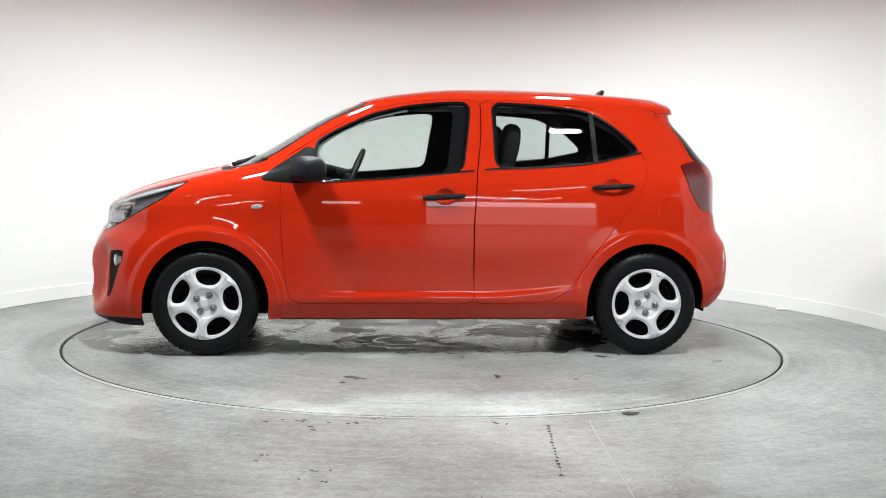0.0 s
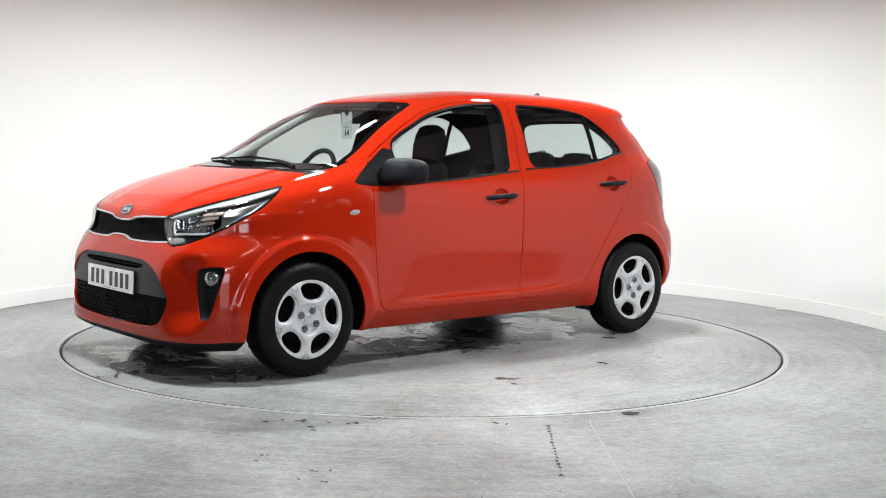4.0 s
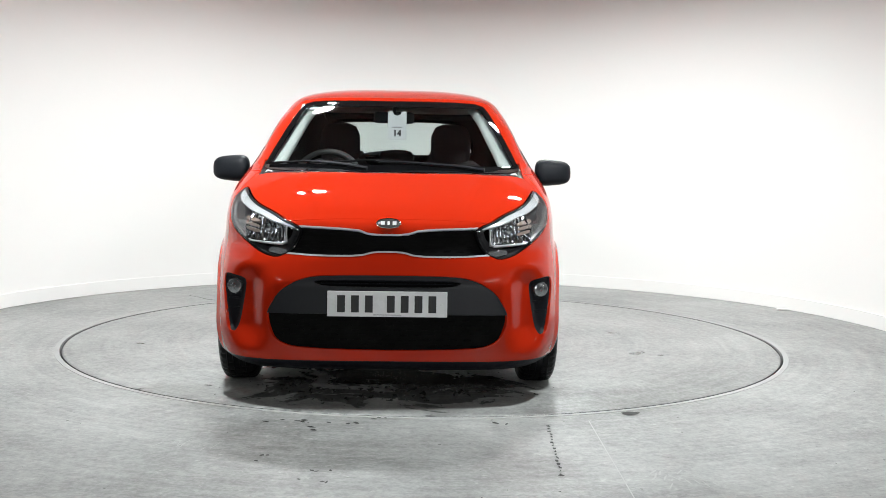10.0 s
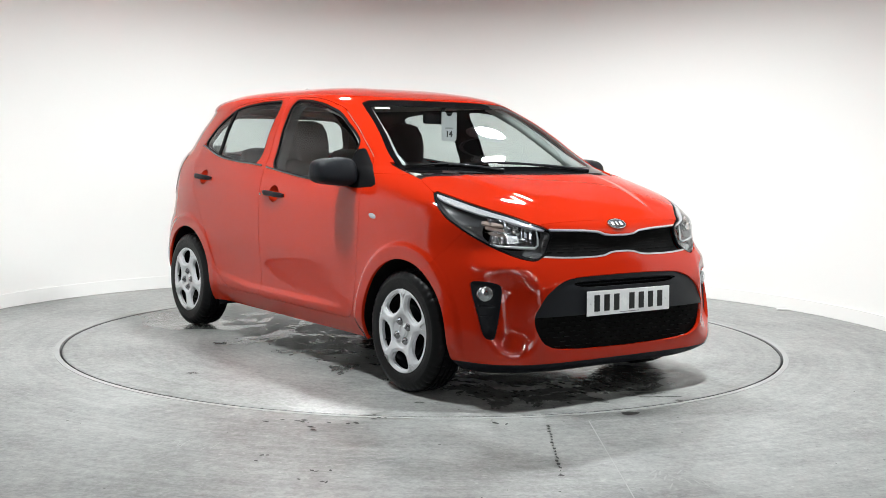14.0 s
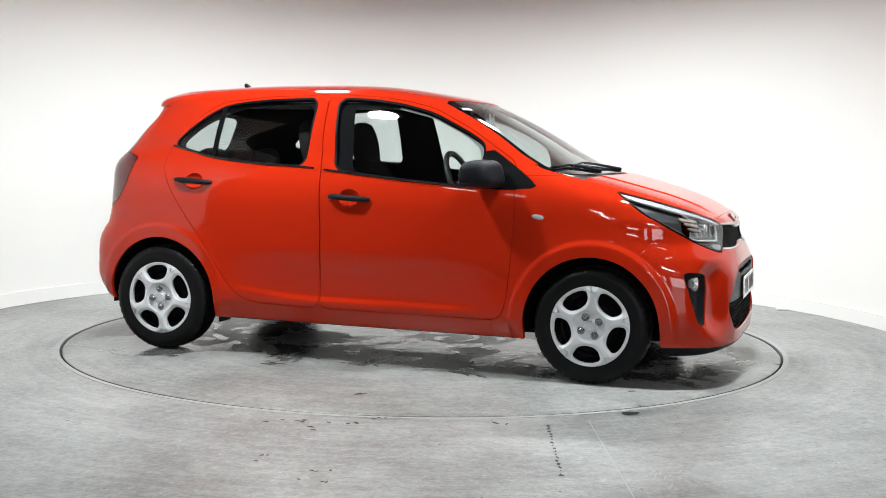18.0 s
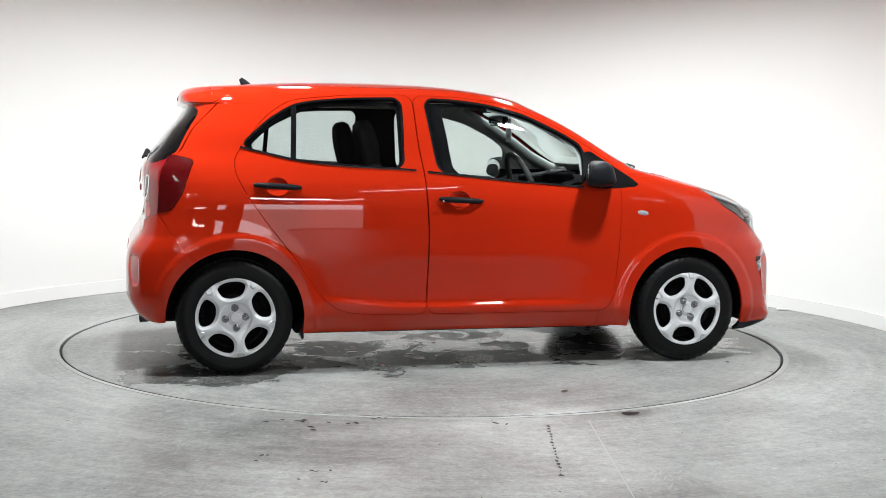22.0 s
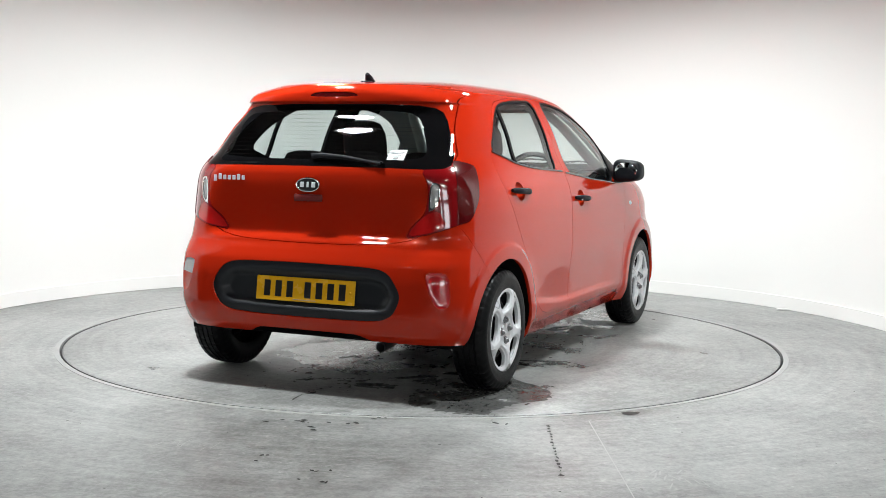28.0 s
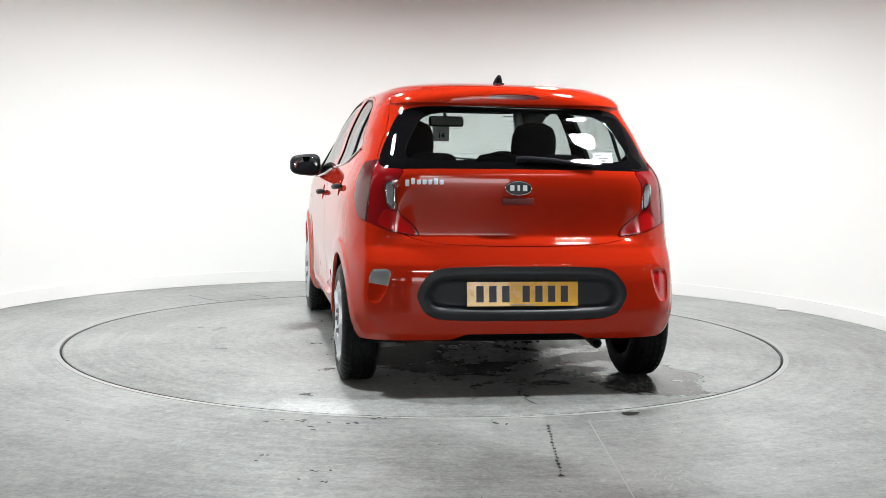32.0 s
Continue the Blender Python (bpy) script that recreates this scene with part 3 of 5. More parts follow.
PALETRIM = plain("pale_pillar_plastic", (0.30, 0.32, 0.31), 0.55)
BRIGHT = plain("bright_satin", (0.55, 0.55, 0.56), 0.33, metal=0.6)
TAGCARD = plain("grey_card", (0.50, 0.51, 0.52), 0.5)
PANEL = plain("slate_plastic", (0.011, 0.0125, 0.0155), 0.42, bump=0.15, scale=900, spec=0.3)
MIRROR = plain("mirror_glass", (0.85, 0.87, 0.88), 0.02, metal=1.0, grain=0)
LAMPGLASS = glass("lamp_cover", (0.95, 0.96, 0.97), 0.04)

CAR = thing("hatchback_car", "bright red five-door hatchback car parked on a turntable", "car")


def low_edge(v):
    """The lower rim of sills and bumpers."""
    x, y, z = v.T
    rim = np.where(np.abs(x) < 1.2, 0.198, np.where(x > 0, 0.15, 0.258 + 0.03 * (1 - step(np.abs(y), 0.24, 0.34))))
    return rim - z


raw = skin.cut(arch)[1]
body = raw.cut(low_edge)[0]
GAP = 0.0022


def ellipse(cx, cz, a, b):
    return lambda v: (np.sqrt(((v[:, 0] - cx) / a) ** 2 + ((v[:, 2] - cz) / b) ** 2 + 1e-9) - 1) * min(a, b) + (v[:, 1] < 0.4) * 9


R_BOWL_F = ellipse(-0.075, 0.868, 0.058, 0.046)
R_BOWL_R = ellipse(-1.0, 0.93, 0.056, 0.046)
R_COWL = lambda v: np.maximum(np.maximum(np.abs(v[:, 1]) - 0.655, 0.985 - v[:, 2]), np.maximum(0.8 - v[:, 0], v[:, 2] - 1.06))
R_LIP = lambda v: np.maximum(v[:, 2] - 0.203, 1.3 - v[:, 0])
R_CHROME = lambda v: R_GRILLE(v) - 0.0055
R_BRAKE = region([(-0.1, 1.362), (0.11, 1.362), (0.135, 1.368), (0.10, 1.388), (-0.1, 1.388)], "yz", back(-1.39), times=1)
pieces = {}
for key, field, gap in (("win_f", R_WIN_F, 0), ("win_r", R_WIN_R, 0), ("trim_f", R_TRIM_F, 0), ("trim_r", R_TRIM_R, 0), ("sail", R_SAIL, 0.001), ("screen", R_SCREEN, 0), ("rear_glass", R_REAR_GLASS, 0),
                        ("head", R_HEAD, GAP), ("tail", R_TAIL, GAP), ("fog", R_FOG, 0), ("grille", R_GRILLE, 0), ("chrome", R_CHROME, 0), ("lower", R_LOWER, 0), ("bonnet", R_BONNET, GAP), ("cowl", R_COWL, 0),
                        ("bowl_f", R_BOWL_F, 0), ("bowl_r", R_BOWL_R, 0), ("door_f", R_DOOR_F, GAP), ("door_r", R_DOOR_R, GAP), ("brake", R_BRAKE, 0),
                        ("hatch", R_HATCH, GAP), ("insert", R_INSERT, 0), ("reflector", R_REFLECTOR, 0.0012), ("lip", R_LIP, 0), ("bump_f", R_BUMP_F, GAP * 0.7), ("bump_r", R_BUMP_R, GAP * 0.7), ("fender", R_FENDER, GAP * 0.7)):
    pieces[key], body = body.take(field, gap)
fuel, _ = body.take(R_FUEL, 0.0012)
_, body_left = body.take(R_FUEL, 0.0012)


def pair(name, piece, material, label="", depth=0.016, parents=(None, None)):
    """A piece on the car's left and its mirror image on the right."""
    return [put(name, p.mesh(name, material, depth), par or CAR, label) for p, par in zip((piece, piece.mirrored()), parents)]


shell = body_left.joined(body.mirrored())
put("body_shell", shell.mesh("body_shell", RED), CAR)
put("fuel_flap", fuel.mesh("fuel_flap", RED), CAR)
put("bonnet", pieces["bonnet"].whole().mesh("bonnet", RED), CAR)
HATCH = put("tailgate", pieces["hatch"].whole().mesh("tailgate", RED), CAR)
NOSEP = put("front_bumper", pieces["bump_f"].shoved(scoop).whole().mesh("front_bumper", RED), CAR)
STERN = put("rear_bumper", pieces["bump_r"].whole().mesh("rear_bumper", RED), CAR)
put("front_lip", pieces["lip"].whole().mesh("front_lip", BLACK), NOSEP, "matt black lower lip")
put("cowl", pieces["cowl"].whole().moved(-0.012).mesh("cowl", TRIM), CAR, "black plastic cowl under the windscreen")
pair("front_wing", pieces["fender"], RED)
doors_f = pair("front_door", pieces["door_f"], RED)
doors_r = pair("rear_door", pieces["door_r"], RED)


def hollow(cx, cz, a, b):
    return lambda v: 0.024 * np.clip(1 - ((v[:, 0] - cx) / a) ** 2 - ((v[:, 2] - cz) / b) ** 2, 0, 1) ** 0.6


pair("handle_bowl", pieces["bowl_f"].pressed(hollow(-0.075, 0.868, 0.058, 0.046)), RED, "", 0, doors_f)
pair("handle_bowl", pieces["bowl_r"].pressed(hollow(-1.0, 0.93, 0.056, 0.046)), RED, "", 0, doors_r)
pair("window_trim", pieces["trim_f"].moved(-0.001), TRIM, "black rubber window surround", 0.02, doors_f)
pair("window_trim", pieces["trim_r"].moved(-0.001), TRIM, "black rubber window surround", 0.02, doors_r)
pair("mirror_base", pieces["sail"], TRIM, "black triangular mirror base", 0.02, doors_f)
SPLIT = lambda v: v[:, 0] + 0.915
R_BAR = lambda v: np.abs(v[:, 0] + 0.908 - (v[:, 2] - 1.2) * 0.05) - 0.012
bar, panes = pieces["win_r"].take(R_BAR)
quarter, main_pane = panes.cut(SPLIT)
pair("window_bar", bar, TRIM, "black upright bar", 0.012, doors_r)
for nm, piece, ds in (("door_window", pieces["win_f"], doors_f), ("door_window", main_pane, doors_r), ("quarter_window", quarter, doors_r)):
    for ob in pair(nm, piece.moved(-0.006), GLASS if ds is doors_f else TINT, "clear tinted glass pane", 0, ds):
        ob.visible_shadow = False
# screens with their black printed borders
R_CLEAR_F = lambda v: np.maximum(R_SCREEN(v) + 0.026, v[:, 2] - 1.352)
R_CLEAR_R = region([(-0.3, 1.305), (0.36, 1.303), (0.45, 1.27), (0.535, 1.12), (0.52, 1.075), (-0.3, 1.068)], "yz", times=2)
clear, frit = pieces["screen"].moved(-0.003).cut(R_CLEAR_F)
SCREEN = put("windscreen", clear.whole().mesh("windscreen", GLASS, 0), CAR, "clear laminated windscreen")
put("screen_border", frit.whole().mesh("screen_border", FRIT, 0.006), SCREEN, "black printed border")
clear, frit = pieces["rear_glass"].moved(-0.003).cut(R_CLEAR_R)
REARWIN = put("rear_window", clear.whole().mesh("rear_window", TINT, 0), HATCH, "tinted rear window")
put("rear_window_border", frit.whole().mesh("rear_window_border", FRIT, 0.006), HATCH, "black printed border")
SCREEN.visible_shadow = REARWIN.visible_shadow = False
put("brake_lamp", pieces["brake"].whole().moved(-0.003).mesh("brake_lamp", LENS_DARK), HATCH, "dark red high brake light strip")

# ---- lamps ----
def surface_x(y, z, lim=0.9):
    """Where the nose (or the stern, for a negative lim) lies at a height and a distance from the middle."""
    f, m, w, p, q = (float(by_height(c)(z)) for c in ((NOSE, MIDDLE, HALF, SIDE_F, FACE_F) if lim > 0 else (TAIL, MIDDLE, HALF, SIDE_R, FACE_R)))
    return m + (f - m) * max(0.0, 1 - (abs(y) / w) ** q) ** (1 / p)


def side_y(x, z):
    """Half the car's width at a place along it and a height."""
    m, w = (float(by_height(c)(z)) for c in (MIDDLE, HALF))
    e, p, q = (float(by_height(c)(z)) for c in ((NOSE, SIDE_F, FACE_F) if x > m else (TAIL, SIDE_R, FACE_R)))
    return w * max(0.0, 1 - abs((x - m) / (e - m)) ** p) ** (1 / q)


FOG_X = surface_x(0.687, 0.506) - 0.050
for sgn in (1, -1):
    flip = (lambda q: q) if sgn > 0 else (lambda q: q.mirrored())
    h = pieces["head"]
    lamp = put("headlight", flip(h).mesh("headlight", LAMPGLASS, 0), CAR, "clear swept-back headlight with chrome reflector")
    lamp.visible_shadow = False
    rim = h.cut(lambda v: -R_HEAD(v) - 0.007)[0]
    put("headlight_frame", flip(rim.moved(-0.001)).mesh("headlight_frame", TRIM, 0.012), lamp, "gloss black frame")
    tub = h.pressed(lambda v: np.clip(-R_HEAD(v) * 1.2, 0, 0.022) + 0.004)
    tub = tub.cut(lambda v: np.hypot((v[:, 1] - 0.535) / 0.112, (v[:, 2] - 0.760) / 0.072) - 1 + 9 * (v[:, 0] < 1.55))[1]
    put("headlight_tub", flip(tub).mesh("headlight_tub", SMOKE, 0), lamp, "grey inner housing")
    brow = h.cut(region([(-0.43, 0.936), (-0.54, 0.904), (-0.68, 0.864), (-0.81, 0.830), (-0.95, 0.784), (-0.94, 0.776), (-0.80, 0.818), (-0.66, 0.847), (-0.54, 0.880), (-0.462, 0.908)], "az", times=1))[0].moved(-0.004)
    put("headlight_brow", flip(brow).mesh("headlight_brow", BOWL, 0.01), lamp, "bright chrome upper strip")
    drl = h.cut(region([(-0.85, 0.674), (-0.92, 0.660), (-0.942, 0.672), (-0.942, 0.682), (-0.86, 0.690)], "az", times=1))[0].moved(-0.006)
    put("daytime_light", flip(drl).mesh("daytime_light", FOGLENS, 0.01), lamp, "ribbed white daytime light")
    # main beam bowl: a fluted hollow with slanted sides
    nu, nv = 72, 20
    v, f = [], []
    for j in range(nv + 1):
        for i in range(nu + 1):
            a, e = -1 + 2 * i / nu, -1 + 2 * j / nv
            y = 0.538 + 0.094 * a - 0.014 * e * (1 + a) / 2
            z = 0.757 + 0.055 * e * (1 + 0.2 * a) + 0.014 * a
            hollow_ = (1 - abs(a) ** 3.2) * (1 - abs(e) ** 3.0)
            x = surface_x(y, z) - 0.010 - 0.036 * hollow_ - 0.005 * abs(math.sin(a * 5.5 * math.pi)) * min(1, 3 * hollow_)
            v.append((x, y * sgn, z))
    for j in range(nv):
        for i in range(nu):
            k = j * (nu + 1) + i
            f.append((k, k + 1, k + nu + 2, k + nu + 1)[::sgn])
    put("reflector_bowl", mesh_of("reflector_bowl", v, f, REFLECT, sharp=50), lamp, "fluted chrome main beam bowl")
    bm = bmesh.new()
    ring = [(surface_x(y, z) - 0.010, y * sgn, z) for y, z in ((0.452, 0.775), (0.450, 0.74), (0.452, 0.712), (0.466, 0.700), (0.53, 0.703), (0.61, 0.708), (0.626, 0.716))]
    tube(bm, ring, [0.002, 0.003, 0.005, 0.006, 0.006, 0.005, 0.003], 8)
    part("reflector_edge", bm, BOWL, lamp, "bright lower lip of the bowl")
    bm = bmesh.new()
    lathe(bm, [(0.0005, 0.032), (0.012, 0.030), (0.018, 0.014), (0.020, -0.03)], 20, "x", pose(surface_x(0.53, 0.766) - 0.040, 0.53 * sgn, 0.768, 0, 0, sgn * 10))
    part("bulb_cap", bm, CHROME, lamp, "chrome bulb cap")
    for k in range(3):
        zz = 0.756 + 0.026 * k
        rb = h.cut(region([(-0.705 + 0.018 * k, zz + 0.004), (-0.785 + 0.008 * k, zz - 0.010), (-0.785 + 0.008 * k, zz + 0.003), (-0.705 + 0.018 * k, zz + 0.018)], "az", times=1))[0]
        put("indicator_rib", flip(rb.moved(-0.010)).mesh("indicator_rib", AMBER, 0.012), lamp, "pale amber indicator rib")
    # tail lamps
    tl = pieces["tail"]
    win, tl = tl.take(region([(0.692, 0.978), (0.733, 0.980), (0.742, 0.85), (0.728, 0.855), (0.700, 0.885)], "bz", times=1), 0)
    fin, tl = tl.take(region([(0.66, 0.788), (0.70, 0.86), (0.75, 0.84), (0.785, 0.79), (0.81, 0.735), (0.74, 0.758)], "bz", times=1), 0)
    outer, tl = tl.take(lambda v: (-v[:, 0] - v[:, 1]) / 1.41421 - 0.615, 0)
    t0 = put("tail_light", flip(tl).mesh("tail_light", LENS_RED), CAR, "dark red tail light wrapping the rear corner")
    put("tail_outer", flip(outer.moved(0.003)).mesh("tail_outer", LENS_DARK), t0, "smoked red outer lens")
    put("tail_fin", flip(fin.moved(-0.002)).mesh("tail_fin", LENS_BRIGHT), t0, "bright red lower lens")
    w0 = win.take(lambda v: -np.abs(dist(rounded([(0.692, 0.978), (0.733, 0.980), (0.742, 0.85), (0.728, 0.855), (0.700, 0.885)], 1), (-v[:, 0] - v[:, 1]) / 1.41421, v[:, 2])) + 0.005)
    put("tail_window", flip(w0[0].moved(-0.006)).mesh("tail_window", LENS_CLEAR), t0, "clear ribbed lamp window")
    put("tail_window_frame", flip(w0[1].moved(0.001)).mesh("tail_window_frame", CHROME), t0, "thin chrome frame")
    # fog lamp recess
    fg = pieces["fog"].shoved(lambda v: scoop(v) + 0.008 + np.clip(-R_FOG(v) * 1.2, 0, 0.025))
    f0 = put("fog_recess", flip(fg).mesh("fog_recess", BLACK, 0.02), NOSEP, "black fog lamp recess")
    bm = bmesh.new()
    lathe(bm, [(0.0005, 0.006), (0.02, 0.005), (0.029, 0.001), (0.033, -0.006), (0.033, -0.05)], 28, "x", pose(FOG_X, sgn * 0.687, 0.506, 0, 0, sgn * 22) @ Matrix.Diagonal((1, 1.15, 1.1, 1)))
    part("fog_lamp", bm, FOGLENS, f0, "round clear fog lamp")
    bm = bmesh.new()
    lathe(bm, [(0.0005, 0.010), (0.008, 0.010), (0.012, 0.006), (0.013, 0.0)], 20, "x", pose(FOG_X - 0.002, sgn * 0.687, 0.509, 0, 0, sgn * 22))
    part("fog_bulb", bm, CHROME, f0, "chrome bulb cap")
    for k in range(3):
        bm = bmesh.new()
        hw = 0.036 - 0.006 * k
        box(bm, -0.014, -hw, -0.004, 0.006, hw, 0.004, 0.002, 1)
        part("fog_slat", bm, BLACK, f0, "", pose(FOG_X - 0.004, sgn * (0.678 + 0.004 * k), 0.452 - 0.042 * k, 0, 0, sgn * 30))
    # rear bumper lamps
    rf = pieces["reflector"].pressed(lambda v: 0.002 + np.clip(-R_REFLECTOR(v) * 0.9, 0, 0.007))
    up, down = rf.cut(lambda v: 0.520 - v[:, 2] + 0.12 * (np.abs(v[:, 1]) - 0.655))
    put("reverse_light" if sgn > 0 else "rear_fog_light", flip(up).mesh("bumper_lamp", LENS_CLEAR if sgn > 0 else LENS_BRIGHT), STERN, "clear reversing light" if sgn > 0 else "red rear fog light")
    put("bumper_reflector", flip(down).mesh("bumper_reflector", RED if sgn > 0 else LENS_BRIGHT), STERN, "red lower part of the lamp pocket")
    # side repeater
    bm = bmesh.new()
    lathe(bm, [(0.0005, 0.007), (0.6, 0.006), (0.9, 0.002), (1.0, -0.004)], 24, "y", pose(0.925, side_y(0.925, 0.805) - 0.004, 0.805, 0, 8, 4) @ Matrix.Diagonal((0.042, 1, 0.0165, 1)))
    if sgn < 0:
        bmesh.ops.scale(bm, vec=(1, -1, 1), verts=bm.verts)
    part("side_repeater", bm, LENS_CLEAR, CAR, "small clear wing indicator")

# ---- grilles, plates, badges ----
put("grille_frame", pieces["chrome"].whole().moved(0.002).mesh("grille_frame", BRIGHT, 0.012), NOSEP, "satin chrome grille outline")
put("grille", pieces["grille"].whole().moved(-0.018).mesh("grille", DARK, 0.004), NOSEP, "black upper grille")
upslot, rest = pieces["lower"].take(region([(-0.2, 0.562), (0.28, 0.56), (0.33, 0.55), (0.29, 0.532), (0.2, 0.526), (-0.2, 0.526)], "yz", times=1))
band, mesh_zone = rest.cut(lambda v: 0.408 + 0.0 * v[:, 0] - v[:, 2])
put("lower_grille", mesh_zone.whole().moved(-0.022).mesh("lower_grille", DARK, 0.004), NOSEP, "black lower grille")
put("grille_panel", band.whole().moved(-0.010).mesh("grille_panel", PANEL, 0.016), NOSEP, "dark slate plastic panel behind the plate")
put("grille_slot", upslot.whole().moved(-0.05).mesh("grille_slot", DARK, 0), NOSEP, "deep black air slot")


def dashes(name, rows, ylim, dx, parent, length=0.034, high=0.0045):
    bm = bmesh.new()
    for j, z in enumerate(rows):
        y = -ylim(z) + (0.03 if j % 2 else 0.0)
        while y < ylim(z):
            x = surface_x(y, z)
            x2 = surface_x(y + 0.02, z)
            a = math.degrees(math.atan2(x2 - x, 0.02))
            mm = pose(x + dx, y, z, 0, 0, -a)
            made = bmesh.ops.create_cube(bm, size=1, matrix=mm @ Matrix.Diagonal((0.012, length, high, 1)))
            bmesh.ops.bevel(bm, geom=list({e for q in made["verts"] for e in q.link_edges}), offset=0.0015, segments=1, affect="EDGES")
            y += 0.06
    return part(name, bm, DARK, parent, "rows of short black bars")


dashes("grille_mesh", [0.272 + 0.021 * k for k in range(7)], lambda z: 0.47 if 0.3 < z else 0.40, -0.02, NOSEP)
dashes("grille_mesh", [0.682 + 0.0135 * k for k in range(7)], lambda z: 0.40, -0.022, NOSEP, 0.036, 0.0025)
bm = bmesh.new()
for z in (0.538, 0.55):
    tube(bm, [(surface_x(y, z) - 0.03, y, z) for y in np.linspace(-0.29, 0.29, 24)], 0.003, 6)
part("slot_bar", bm, BLACK, NOSEP)


def plate(x, z, tilt, face, turn, parent, label):
    bm = bmesh.new()
    box(bm, 0, -0.26, -0.0555, 0.004, 0.26, 0.0555, 0.0015, 1)
    ob = part("number_plate", bm, face, parent, label, pose(x, 0.0, z, 0, tilt, turn))
    for yy in (-0.20, -0.14, -0.08, 0.015, 0.075, 0.135, 0.195):
        bm = bmesh.new()
        box(bm, 0.0042, yy - 0.017, -0.037, 0.0052, yy + 0.017, 0.037, 0.0003, 1)
        part("plate_bar", bm, INK, ob, "plain black bar")
    bm = bmesh.new()
    box(bm, 0.0042, -0.06, -0.0485, 0.005, 0.06, -0.0455)
    part("plate_line", bm, GREYINK, ob, "thin grey line")
    for yy in (-0.235, 0.235):
        bm = bmesh.new()
        lathe(bm, [(0.0005, 0.0062), (0.005, 0.0056), (0.0062, 0.004)], 12, "x", pose(0, yy, 0.0))
        part("plate_screw", bm, face, ob)
    return ob


plate(surface_x(0, 0.455) + 0.001, 0.455, -1.5, PLATE_W, 0, NOSEP, "white front number plate with plain bars")
put("bumper_insert", pieces["insert"].pressed(lambda v: 0.006 + 0.030 * step(-R_INSERT(v), 0.035, 0.075)).whole().mesh("bumper_insert", PANEL, 0.02), STERN, "dark slate plastic rear insert")
plate(surface_x(0, 0.475, -1) + 0.026, 0.475, -7, PLATE_Y, 180, STERN, "yellow rear number plate with plain bars")


def badge(x, y, z, tilt, turn, parent, size=1.0):
    mm = pose(x, y, z, 0, tilt, turn) @ Matrix.Scale(size, 4)
    bm = bmesh.new()
    lathe(bm, [(0.0005, 0.004), (0.9, 0.0035), (1.0, 0.0)], 40, "x", mm @ Matrix.Diagonal((1, 0.058, 0.030, 1)))
    ob = part("badge", bm, INK, parent, "black oval badge with chrome ring")
    bm = bmesh.new()
    tube(bm, [mm @ Vector((0.003, 0.060 * math.cos(k / 40 * 2 * math.pi), 0.031 * math.sin(k / 40 * 2 * math.pi))) for k in range(40)], 0.0034, 8, True)
    part("badge_ring", bm, CHROME, ob)
    bm = bmesh.new()
    for yy, ww in ((-0.030, 0.010), (0.0, 0.006), (0.030, 0.010)):
        box(bm, 0.004, yy - ww, -0.0125, 0.0062, yy + ww, 0.0125, 0.001, 1)
    bmesh.ops.transform(bm, matrix=mm, verts=bm.verts)
    part("badge_shape", bm, SILVER, ob, "plain chrome shapes")


badge(surface_x(0, 0.798) + 0.003, 0, 0.798, -46, 0, CAR, 0.86)
badge(surface_x(0, 0.955, -1) - 0.002, 0.018, 0.955, -6, 180, HATCH)
bm = bmesh.new()
for k in range(7):
    yy = 0.53 - 0.026 * k
    box(bm, 0, yy - 0.009, -0.010 if k else -0.019, 0.004, yy + 0.009, 0.011 if k not in (1, 5) else 0.017, 0.002, 1)
bmesh.ops.transform(bm, matrix=pose(surface_x(0.45, 0.978, -1) - 0.004, 0, 0.978, 0, 4, 0), verts=bm.verts)
part("name_badge", bm, SILVER, HATCH, "row of small plain chrome shapes")
# handle of the tailgate: a block whose dark red stands in for a recess's shade
bm = bmesh.new()
box(bm, -0.004, -0.075, -0.016, 0.006, 0.075, 0.016, 0.005)
part("tailgate_handle", bm, GRIP, HATCH, "grip block in red darkened like a shaded recess", pose(surface_x(0, 0.895, -1), 0.018, 0.895))

